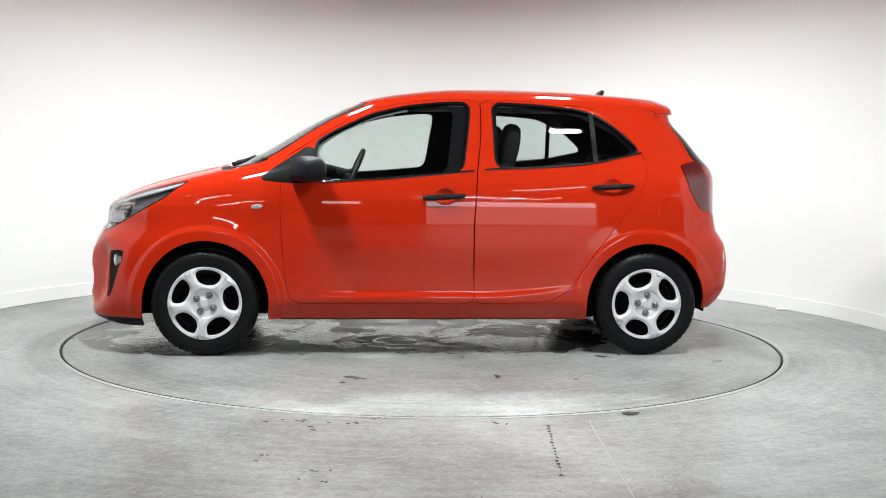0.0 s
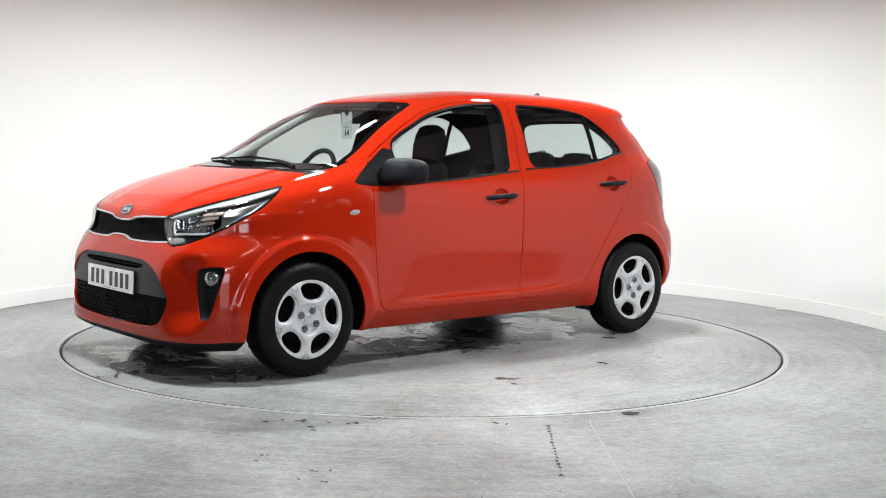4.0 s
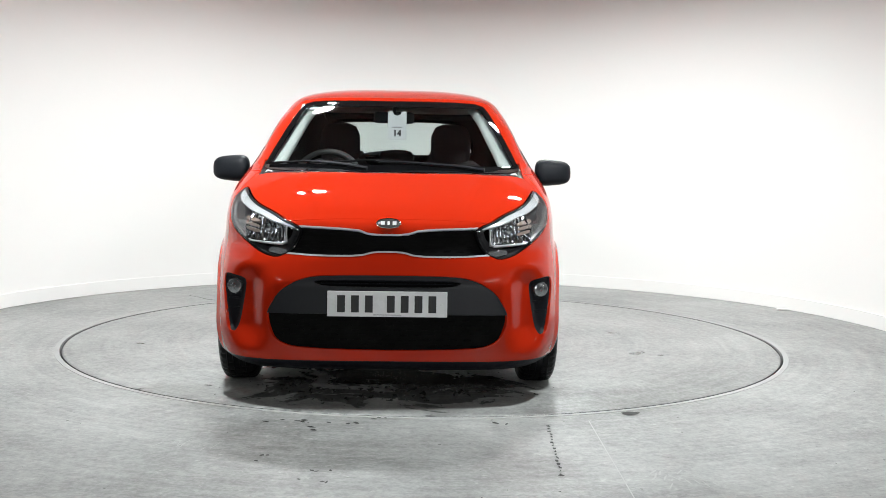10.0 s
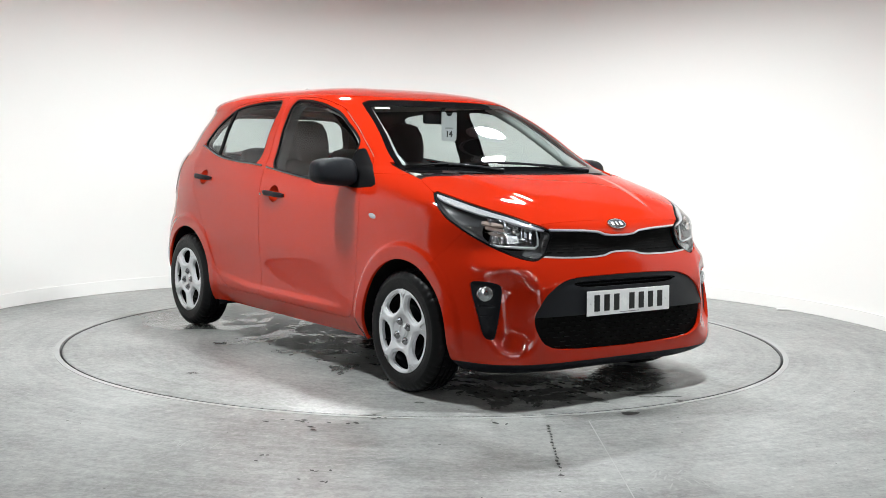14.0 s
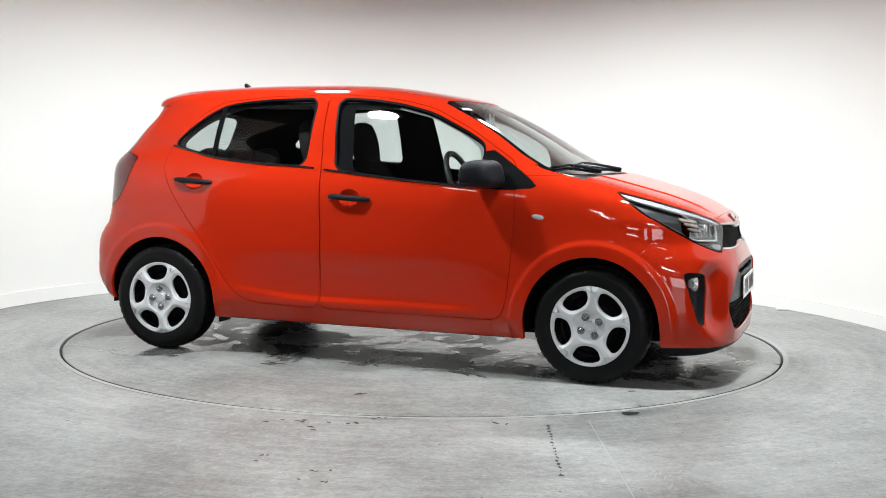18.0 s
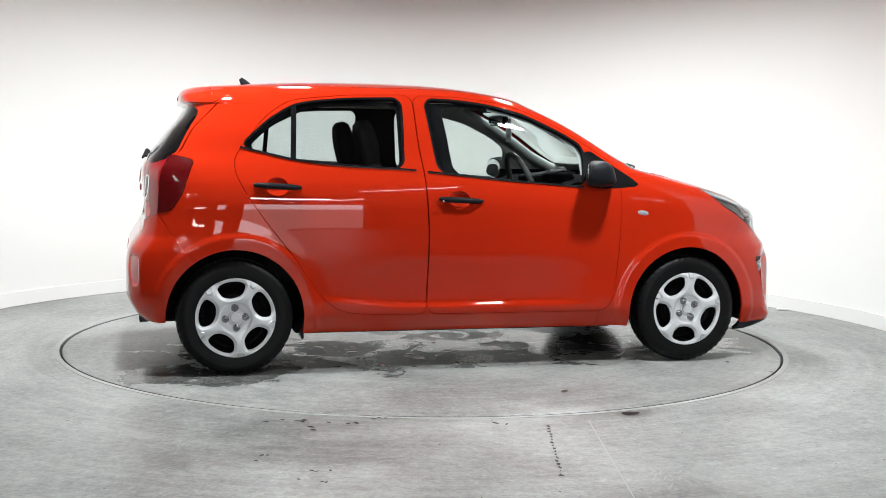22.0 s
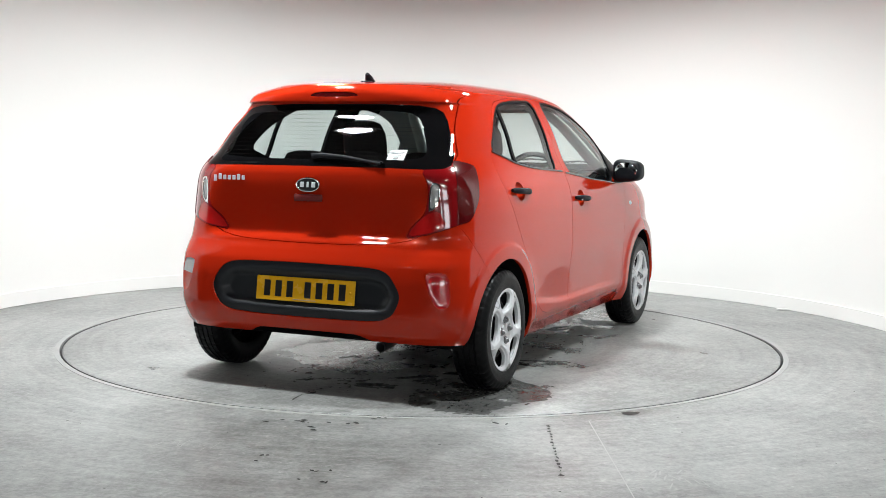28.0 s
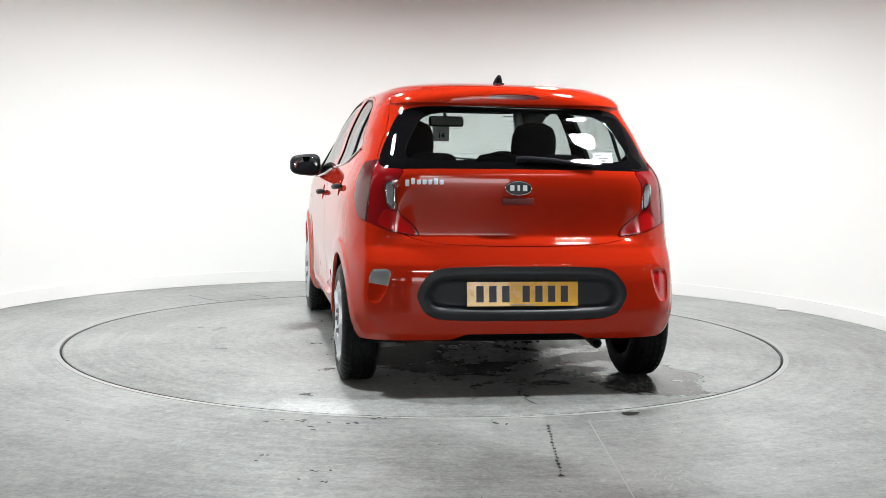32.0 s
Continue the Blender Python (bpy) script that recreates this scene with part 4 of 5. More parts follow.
# ---- mirrors, handles, wipers, aerial ----
for sgn, door in ((1, doors_f[0]), (-1, doors_f[1])):
    bm = bmesh.new()
    nu, nv = 28, 16
    grid = []
    for j in range(nv + 1):
        row = []
        b = -math.pi / 2 + math.pi * j / nv
        for i in range(nu):
            a = 2 * math.pi * i / nu
            sp = lambda q, e: math.copysign(abs(q) ** e, q)
            cx, cy, cz = sp(math.cos(b), 0.55) * sp(math.cos(a), 0.55), sp(math.cos(b), 0.55) * sp(math.sin(a), 0.5), sp(math.sin(b), 0.6)
            x = 0.64 + (0.10 if cx > 0 else 0.055) * cx * (1 - 0.18 * cz) - 0.03 * cy
            row.append(bm.verts.new((x, sgn * (0.850 + 0.097 * cy * (1 + 0.04 * cx)), 1.008 + 0.067 * cz * (1 - 0.12 * cy))))
        grid.append(row)
    for j in range(nv):
        for i in range(nu):
            q = [grid[j][i], grid[j][(i + 1) % nu], grid[j + 1][(i + 1) % nu], grid[j + 1][i]]
            bm.faces.new(q)
    bmesh.ops.remove_doubles(bm, verts=bm.verts, dist=1e-5)
    part("door_mirror", bm, BLACK, door, "matt black door mirror", sharp=60)
    bm = bmesh.new()
    lathe(bm, [(0.0005, -0.002), (0.95, -0.002), (1.0, 0.0), (1.0, 0.006)], 36, "x", pose(0.590, sgn * 0.850, 1.008, 0, 2, sgn * 18) @ Matrix.Diagonal((1, 0.078, 0.053, 1)))
    part("mirror_glass", bm, MIRROR, door, "mirror glass")
    bm = bmesh.new()
    tube(bm, [(0.66, sgn * 0.715, 0.955), (0.66, sgn * 0.74, 0.952), (0.655, sgn * 0.78, 0.958), (0.65, sgn * 0.84, 0.965)], [0.026, 0.024, 0.024, 0.02], 12, flat=0.6)
    part("mirror_arm", bm, BLACK, door)
for ds, xs, z0 in ((doors_f, (0.045, -0.185), 0.868), (doors_r, (-0.885, -1.115), 0.932)):
    for sgn, d in ((1, ds[0]), (-1, ds[1])):
        bm = bmesh.new()
        pts, rad = [], []
        for k in range(13):
            u = k / 12
            x = xs[0] + (xs[1] - xs[0]) * u
            wv = side_y(x, z0)
            lift = 0.018 * min(1, 4 * u, 4 * (1 - u)) + 0.006
            pts.append((x, sgn * (wv + lift), z0 + 0.012 * (u - 0.5)))
            rad.append(0.0155 * (1 - abs(2 * u - 1) ** 5 * 0.45))
        tube(bm, pts, rad, 12, flat=0.95)
        part("door_handle", bm, BLACK, d, "matt black pull handle")
        if sgn < 0 and z0 < 0.9:
            bm = bmesh.new()
            lathe(bm, [(0.0005, -0.003), (0.006, -0.002), (0.007, 0.004)], 14, "y", pose(-0.168, -side_y(-0.168, z0) - 0.037, z0 - 0.0045))
            part("key_lock", bm, CHROME, d, "small chrome key lock")


for ds, line in ((doors_f, [(0.60, 0.938), (0.4, 0.954), (0.19, 0.968), (0.0, 0.986), (-0.172, 1.003), (-0.235, 1.009)]), (doors_r, [(-0.295, 1.016), (-0.36, 1.021), (-0.62, 1.033), (-0.91, 1.061), (-1.06, 1.095), (-1.175, 1.121)])):
    for sgn, d in ((1, ds[0]), (-1, ds[1])):
        bm = bmesh.new()
        c = pchip([-x for x, _ in line], [z for _, z in line])
        xs = np.linspace(line[0][0], line[-1][0], 16)
        tube(bm, [(x, sgn * (side_y(x, float(c(-x))) + 0.003), float(c(-x))) for x in xs], 0.005, 8)
        part("belt_strip", bm, GLOSS, d, "gloss black strip under the windows")


def wiper(name, pts, blade, parent, label):
    bm = bmesh.new()
    tube(bm, pts, [0.010, 0.008, 0.006, 0.005][: len(pts)], 8)
    ob = part(name, bm, BLACK, parent, label)
    bm = bmesh.new()
    tube(bm, blade, 0.0055, 6)
    part("wiper_blade", bm, TRIM, ob)


def screen_at(y, z, lift=0.007):
    return (surface_x(y, z) + lift, y, z + lift * 0.5)


wiper("wiper_arm", [screen_at(0.46, 1.02), screen_at(0.32, 1.037), screen_at(0.1, 1.052), screen_at(-0.08, 1.056)], [screen_at(y, 1.062 - 0.05 * abs(y + 0.08)) for y in np.linspace(-0.40, 0.25, 14)], CAR, "black windscreen wiper")
wiper("wiper_arm", [screen_at(-0.12, 1.022), screen_at(-0.25, 1.04), screen_at(-0.38, 1.05), screen_at(-0.45, 1.053)], [screen_at(y, 1.052 - 0.06 * abs(y + 0.42)) for y in np.linspace(-0.62, -0.2, 10)], CAR, "black windscreen wiper")


def stern_at(y, z, lift=0.02):
    return (surface_x(y, z, -1) - lift, y, z)


bm = bmesh.new()
tube(bm, [stern_at(0.02, 1.086, 0.012), stern_at(-0.02, 1.09), stern_at(-0.15, 1.083), stern_at(-0.345, 1.058)], [0.012, 0.013, 0.011, 0.006], 10)
ob = part("rear_wiper", bm, BLACK, HATCH, "black rear wiper")
bm = bmesh.new()
tube(bm, [stern_at(y, 1.078 - 0.05 * (abs(y) ** 1.3), 0.008) for y in np.linspace(-0.02, -0.35, 10)], 0.006, 6)
part("wiper_blade", bm, TRIM, ob)
bm = bmesh.new()
box(bm, -1.15, -0.022, 1.43, -1.06, 0.022, 1.456, 0.006)
tube(bm, [(-1.08, 0, 1.446), (-1.10, 0, 1.472), (-1.118, 0, 1.490)], [0.026, 0.019, 0.010], 12)
part("roof_aerial", bm, BLACK, CAR, "short black roof aerial")
# tail pipe and what hangs under the car
bm = bmesh.new()
lathe(bm, [(0.021, 0.0), (0.024, 0.0), (0.024, 0.2), (0.021, 0.2), (0.021, 0.0)], 20, "x", pose(-1.66, -0.37, 0.235, 0, -6))
part("tail_pipe", bm, STEEL, CAR, "dull steel exhaust pipe")
bm = bmesh.new()
box(bm, -1.36, -0.58, 0.20, 1.6, 0.58, 0.24, 0.02)
box(bm, -1.58, -0.56, 0.235, -1.18, -0.12, 0.36, 0.05)
box(bm, -1.25, -0.6, 0.22, -1.15, 0.6, 0.27, 0.02)
box(bm, -0.9, -0.66, 0.18, 0.82, -0.56, 0.23, 0.015)
box(bm, -0.9, 0.56, 0.18, 0.82, 0.66, 0.23, 0.015)
part("underbody", bm, DARK, CAR, "dark underbody and axle")
for hx in HUBS:
    for sgn in (1, -1):
        bm = bmesh.new()
        n = 28
        rows = []
        for k in range(n + 1):
            a = radians(-8 + 196 * k / n)
            c, s = math.cos(a) * 0.352, math.sin(a) * 0.352
            rim = min(0.783, side_y(hx + c, 0.285 + max(s, 0)) - 0.008)
            rows.append([bm.verts.new((hx + c, sgn * y, 0.285 + s)) for y in (0.50, 0.62, rim)])
        for a, b in zip(rows, rows[1:]):
            for j in range(2):
                bm.faces.new((a[j], a[j + 1], b[j + 1], b[j]))
        bm.faces.new([r[0] for r in rows])
        part("wheel_arch_liner", bm, DARK, CAR, "black wheel arch liner")
for sgn in (1, -1):
    bm = bmesh.new()
    box(bm, -0.872, sgn * 0.62, 0.165, -0.860, sgn * 0.735, 0.26, 0.004)
    part("splash_guard", bm, BLACK, CAR)

# ---- wheels ----
def opening(k):
    c = 2 * math.pi * (k + 0.5) / 5 + math.radians(78)
    poly = rounded([(-0.066, 0.145), (-0.061, 0.126), (-0.049, 0.106), (-0.030, 0.094), (0, 0.089), (0.030, 0.094), (0.049, 0.106), (0.061, 0.126), (0.066, 0.145), (0.055, 0.159), (0.031, 0.168), (0, 0.171), (-0.031, 0.168), (-0.055, 0.159)], 2)

    def field(v):
        u = v[:, 0] * math.sin(c) * -1 + v[:, 2] * math.cos(c)
        w = v[:, 0] * math.cos(c) + v[:, 2] * math.sin(c)
        return dist(poly, u, w)
    return field


def trim_disc():
    nr, na = 84, 300
    rr = np.linspace(0.004, 0.204, nr)
    aa = np.linspace(0, 2 * math.pi, na, endpoint=False)
    dome = pchip([0, 0.03, 0.05, 0.09, 0.15, 0.178, 0.193, 0.204], [0.012, 0.013, 0.017, 0.024, 0.023, 0.020, 0.014, 0.0])
    R, A = np.meshgrid(rr, aa, indexing="ij")
    v = np.stack([R * np.cos(A), dome(R), R * np.sin(A)], 2)
    # spokes are crowned across, with a notch at the rim
    sp = np.cos(5 * (A - math.radians(78)))
    v[..., 1] += 0.005 * np.clip(sp, 0, 1) * step(R, 0.07, 0.11) * (1 - step(R, 0.165, 0.185))
    i = np.arange(nr * na).reshape(nr, na)
    a, b = i[:-1], i[1:]
    t = np.concatenate([np.stack([a.ravel(), b.ravel(), np.roll(b, -1, 1).ravel()], 1), np.stack([a.ravel(), np.roll(b, -1, 1).ravel(), np.roll(a, -1, 1).ravel()], 1)])
    sk = Skin(v.reshape(-1, 3), np.tile((0.0, 1.0, 0.0), (nr * na, 1)), t)
    sk = sk.pressed(lambda q: np.zeros(len(q)))
    if sk.n[:, 1].mean() < 0:
        sk.n *= -1
        sk.t = sk.t[:, ::-1]
    # each opening has a sunk collar, and the nuts sit in a shallow dish
    holes = [opening(k) for k in range(5)]
    near = lambda q: functools.reduce(np.minimum, [h(q) for h in holes])
    sk = sk.pressed(lambda q: 0.006 * (1 - step(near(q), 0.0, 0.013)) + 0.004 * step(np.hypot(q[:, 0], q[:, 2]), 0.030, 0.036) * (1 - step(np.hypot(q[:, 0], q[:, 2]), 0.066, 0.078)))
    for h in holes:
        sk = sk.cut(h)[1]
    return sk.mesh("wheel_trim", SILVER, 0.020, 0.004)


def tyre_mesh():
    rows = [(0.178, -0.075), (0.190, -0.083), (0.225, -0.088), (0.258, -0.084), (0.275, -0.074), (0.282, -0.066)]
    for g in (-0.042, -0.014, 0.014, 0.042):
        rows += [(0.286, g - 0.0045), (0.280, g - 0.004), (0.280, g + 0.004), (0.286, g + 0.0045)]
    rows += [(0.282, 0.066), (0.275, 0.074), (0.258, 0.084), (0.247, 0.0872), (0.244, 0.0878), (0.241, 0.0875), (0.225, 0.088), (0.205, 0.0862), (0.200, 0.0845), (0.197, 0.0848), (0.190, 0.083), (0.178, 0.075)]
    n = 192
    v, f = [], []
    for j, (r, y) in enumerate(rows):
        for k in range(n):
            cutin = 0.0045 if (k + (2 if y > 0 else 0)) % 4 == 0 and 0.05 < abs(y) < 0.084 and r > 0.25 else (0.003 if k % 6 == (0 if y > 0 else 3) and r > 0.284 else 0)
            a = 2 * math.pi * k / n
            rr = r - cutin
            v.append((rr * math.cos(a), y, max(rr * math.sin(a), -0.2835)))
    for j in range(len(rows) - 1):
        for k in range(n):
            f.append((j * n + k, j * n + (k + 1) % n, (j + 1) * n + (k + 1) % n, (j + 1) * n + k))
    return mesh_of("tyre", v, f, RUBBER, sharp=28)


def wheel_hub():
    bm = bmesh.new()
    lathe(bm, [(0.184, -0.07), (0.181, -0.015), (0.176, 0.0), (0.170, -0.004), (0.160, -0.030), (0.148, -0.034), (0.138, -0.018), (0.126, -0.010), (0.112, -0.016), (0.085, -0.010), (0.0005, -0.010)], 64, "y")
    return bm


tyre, disc = tyre_mesh(), trim_disc()
bm = bmesh.new()
lathe(bm, [(0.0005, 0.014), (0.008, 0.013), (0.0115, 0.009), (0.0125, 0.001), (0.0165, 0.0), (0.0185, 0.0015), (0.0195, -0.004)], 14, "y")
nut = bpy.data.meshes.new("wheel_nut")
bm.to_mesh(nut)
bm.free()
nut.materials.append(NUT)
nut.shade_smooth()
bm = bmesh.new()
tube(bm, [(0.185 * math.cos(-0.09), 0.0845, 0.185 * math.sin(-0.09)), (0.166 * math.cos(-0.062), 0.0935, 0.166 * math.sin(-0.062)), (0.157, 0.0945, -0.006), (0.157, 0.0945, 0.006), (0.166 * math.cos(0.062), 0.0935, 0.166 * math.sin(0.062)), (0.185 * math.cos(0.09), 0.0845, 0.185 * math.sin(0.09))], 0.0026, 6)
rib = bpy.data.meshes.new("spoke_rib")
bm.to_mesh(rib)
bm.free()
rib.materials.append(SATIN)
rib.shade_smooth()
for hx in HUBS:
    for sgn in (1, -1):
        w = put("wheel", None, CAR, "road wheel with silver five-spoke trim", pose(hx, sgn * 0.711, 0.287, 0, (17 if hx > 0 else 40) * sgn, 0 if sgn > 0 else 180))
        put("tyre", tyre, w, "worn black rubber tyre")
        put("wheel_trim", disc, w, "silver five-spoke wheel cover", pose(0, 0.066, 0) @ Matrix.Diagonal((1.06, 1, 1.06, 1)))
        part("rim", wheel_hub(), TRIM, w, "black steel rim", pose(0, 0.05, 0))
        for k in range(4):
            a = radians(45 + 90 * k)
            put("wheel_nut", nut, w, "chrome wheel nut", pose(0.0495 * math.cos(a), 0.0835, 0.0495 * math.sin(a)))
        bm = bmesh.new()
        lathe(bm, [(0.0005, 0.005), (0.023, 0.0045), (0.028, 0.001), (0.030, -0.004)], 8, "y", pose(0, 0.078, 0))
        part("centre_cap", bm, SILVER, w)
        for k in range(5):
            put("spoke_rib", rib, w, "raised rib at a spoke end", pose(0, 0, 0, 0, -(72 * k + 78), 0) @ Matrix.Diagonal((1.06, 1, 1.06, 1)))
        bm = bmesh.new()
        tube(bm, [(0.125, 0.04, -0.10), (0.128, 0.075, -0.103)], 0.004, 8)
        part("tyre_valve", bm, TRIM, w)

# ---- the cabin ----
lining = skin.cut(lambda v: arch(v, 0.37))[1].moved(-0.028)
lining = lining.cut(lambda v: 0.31 - v[:, 2])[0].cut(lambda v: np.maximum(v[:, 0] - 1.05, np.where(v[:, 2] < 0.95, -1.45 - v[:, 0], -9)))[0]
W_IN_F = region([(0.60, 1.125), (0.50, 1.195), (0.32, 1.28), (0.13, 1.325), (-0.05, 1.345), (-0.135, 1.34), (-0.115, 1.2), (-0.09, 1.0), (0.19, 0.965), (0.60, 0.93)], "xz", times=2, most=0.03)
W_IN_R = region([(-0.372, 1.347), (-0.62, 1.338), (-0.82, 1.322), (-1.02, 1.225), (-1.14, 1.115), (-0.91, 1.060), (-0.62, 1.03), (-0.372, 1.02)], "xz", times=2, most=0.03)
for fld in (W_IN_F, W_IN_R, lambda v: np.maximum(R_SCREEN(v) + 0.02, 0.2 - v[:, 0]), lambda v: np.maximum(R_CLEAR_R(v) - 0.02, v[:, 0] + 1.2)):
    lining = lining.cut(fld)[1]
upper, lower = lining.cut(lambda v: 1.0 - v[:, 2])
pillars, roofin = upper.cut(lambda v: v[:, 2] - 1.36)
put("headliner", roofin.whole().mesh("headliner", HEADLINER, 0), CAR, "pale grey roof lining")
a_trim, bc_trim = pillars.cut(lambda v: 0.12 - v[:, 0])
put("pillar_trim", a_trim.whole().mesh("pillar_trim", PALETRIM, 0), CAR, "light grey pillar trim")
put("pillar_trim", bc_trim.whole().mesh("pillar_trim", DASH, 0), CAR, "dark pillar trim")
put("cabin_lining", lower.whole().mesh("cabin_lining", DASH, 0), CAR, "dark door and floor lining")

for sgn in (1, -1):
    bm = bmesh.new()
    ends = [(0.618, 0.985), (0.60, 1.03), (0.575, 1.10), (0.535, 1.19), (0.495, 1.28), (0.455, 1.345), (0.43, 1.375)]
    tube(bm, [(surface_x(y + 0.03, z) - 0.085, sgn * (y - 0.012), z - 0.01) for y, z in ends], [0.036, 0.036, 0.035, 0.033, 0.03, 0.028, 0.026], 14, flat=0.8)
    part("pillar_cover", bm, PALETRIM, CAR, "light grey windscreen pillar cover")

bm = bmesh.new()
prof = [(1.0, 0.98), (0.80, 0.985), (0.62, 0.965), (0.53, 0.93), (0.50, 0.86), (0.52, 0.70), (0.60, 0.45), (1.0, 0.45)]
rings = [[bm.verts.new((x - 0.10 * abs(y / 0.62) ** 4 * (1 if x > 0.7 else 0.2), y, z - (0.012 if abs(y) > 0.55 else 0))) for x, z in prof] for y in np.linspace(-0.64, 0.64, 15)]
for a, b in zip(rings, rings[1:]):
    for j in range(len(prof)):
        bm.faces.new((a[j], a[(j + 1) % len(prof)], b[(j + 1) % len(prof)], b[j]))
bm.faces.new(rings[0])
bm.faces.new(rings[-1][::-1])
bmesh.ops.bevel(bm, geom=[e for e in bm.edges if e.calc_face_angle(0) > 0.5], offset=0.015, segments=2, affect="EDGES")
dash = part("dashboard", bm, DASH, CAR, "black dashboard")
bm = bmesh.new()
box(bm, 0.50, -0.50, 0.94, 0.66, -0.22, 1.005, 0.03, 3)
part("instrument_hood", bm, DASH, dash)
bm = bmesh.new()
box(bm, 0.485, -0.12, 0.72, 0.53, 0.12, 0.93, 0.02, 2)
part("centre_console", bm, GREYTRIM, dash, "grey centre console")
for y in (-0.55, 0.55):
    bm = bmesh.new()
    lathe(bm, [(0.0005, -0.012), (0.04, -0.012), (0.048, -0.018), (0.052, 0.0)], 24, "x", pose(0.505, y, 0.90))
    part("air_vent", bm, GREYTRIM, dash, "round grey air vent")
# steering wheel
wm = pose(0.40, -0.36, 0.935, 0, -24, 0)
bm = bmesh.new()
tube(bm, [wm @ Vector((0, 0.182 * math.cos(k / 40 * 2 * math.pi), 0.182 * math.sin(k / 40 * 2 * math.pi))) for k in range(40)], 0.0155, 10, True)
steer = part("steering_wheel", bm, WHEELGRIP, CAR, "black three-spoke steering wheel on the right")
bm = bmesh.new()
box(bm, 0.0, -0.065, -0.055, 0.04, 0.065, 0.05, 0.02, 3)
for yy, zz in ((-0.17, 0.0), (0.17, 0.0), (0.0, -0.17)):
    tube(bm, [(0.025, 0, 0), (0.012, yy, zz)], [0.024, 0.015], 8)
tube(bm, [(0.03, 0, 0), (0.25, 0, -0.04)], 0.04, 10)
bmesh.ops.transform(bm, matrix=wm, verts=bm.verts)
part("wheel_spokes", bm, BLACK, steer)


def slab(bm, pts, w, thick, taper=1.0, n=12):
    """A padded seat part along a line in the xz plane: pts of (x, z), with rounded edges across."""
    rows = []
    m = len(pts)
    for i, (x, z) in enumerate(pts):
        a, b = pts[max(i - 1, 0)], pts[min(i + 1, m - 1)]
        d = Vector((b[0] - a[0], 0, b[1] - a[1])).normalized()
        nrm = Vector((d.z, 0, -d.x))
        ww = w[i] if isinstance(w, list) else w
        tt = thick[i] if isinstance(thick, list) else thick
        ring = []
        for k in range(n * 2):
            an = 2 * math.pi * k / (2 * n)
            cy = math.copysign(abs(math.cos(an)) ** 0.35, math.cos(an)) * ww / 2
            cn = math.copysign(abs(math.sin(an)) ** 0.7, math.sin(an)) * tt / 2
            ring.append(bm.verts.new(Vector((x, cy, z)) + nrm * cn))
        rows.append(ring)
    for a, b in zip(rows, rows[1:]):
        for k in range(2 * n):
            bm.faces.new((a[k], a[(k + 1) % (2 * n)], b[(k + 1) % (2 * n)], b[k]))
    bm.faces.new(rows[0][::-1])
    bm.faces.new(rows[-1])


for y in (-0.345, 0.345):
    seat = put("front_seat", None, CAR, "dark fabric front seat with built-in headrest", pose(-0.075, y, 0))
    bm = bmesh.new()
    slab(bm, [(0.28, 0.47), (0.25, 0.52), (0.0, 0.49), (-0.22, 0.47), (-0.26, 0.43)], [0.40, 0.48, 0.49, 0.47, 0.4], [0.06, 0.13, 0.14, 0.14, 0.06])
    part("seat_cushion", bm, FABRIC, seat, "", sharp=60)
    bm = bmesh.new()
    slab(bm, [(-0.20, 0.47), (-0.23, 0.55), (-0.29, 0.75), (-0.34, 0.92), (-0.38, 1.00), (-0.395, 1.04)], [0.42, 0.47, 0.49, 0.47, 0.40, 0.30], [0.10, 0.15, 0.14, 0.12, 0.11, 0.08])
    part("backrest", bm, FABRIC, seat, "", sharp=60)
    bm = bmesh.new()
    slab(bm, [(-0.385, 1.015), (-0.39, 1.05), (-0.405, 1.13), (-0.42, 1.20), (-0.43, 1.25), (-0.435, 1.27)], [0.20, 0.235, 0.25, 0.245, 0.20, 0.11], [0.08, 0.10, 0.11, 0.10, 0.08, 0.04])
    part("headrest", bm, FABRIC, seat, "", sharp=60)
bench = put("rear_seat", None, CAR, "dark fabric rear bench seat", pose(0, 0, 0))
bm = bmesh.new()
slab(bm, [(-0.52, 0.44), (-0.56, 0.50), (-0.80, 0.49), (-1.0, 0.47)], [1.08, 1.16, 1.16, 1.1], 0.15)
part("seat_cushion", bm, FABRIC, bench, "", sharp=60)
bm = bmesh.new()
slab(bm, [(-0.98, 0.48), (-1.02, 0.6), (-1.10, 0.85), (-1.13, 0.95), (-1.14, 1.0)], [1.1, 1.14, 1.14, 1.10, 1.0], [0.12, 0.14, 0.12, 0.10, 0.06])
part("backrest", bm, FABRIC, bench, "", sharp=60)
for y in (-0.33, 0.0, 0.33):
    bm = bmesh.new()
    slab(bm, [(-1.135, 0.975), (-1.14, 1.01), (-1.15, 1.07), (-1.155, 1.095), (-1.157, 1.105)], [0.20, 0.235, 0.235, 0.20, 0.12], [0.06, 0.08, 0.08, 0.06, 0.03])
    part("headrest", bm, FABRIC, bench, "", m=pose(0, y, 0), sharp=60)
bm = bmesh.new()
box(bm, -1.60, -0.52, 0.93, -1.17, 0.52, 0.955, 0.01)
part("parcel_shelf", bm, DASH, CAR, "black parcel shelf")
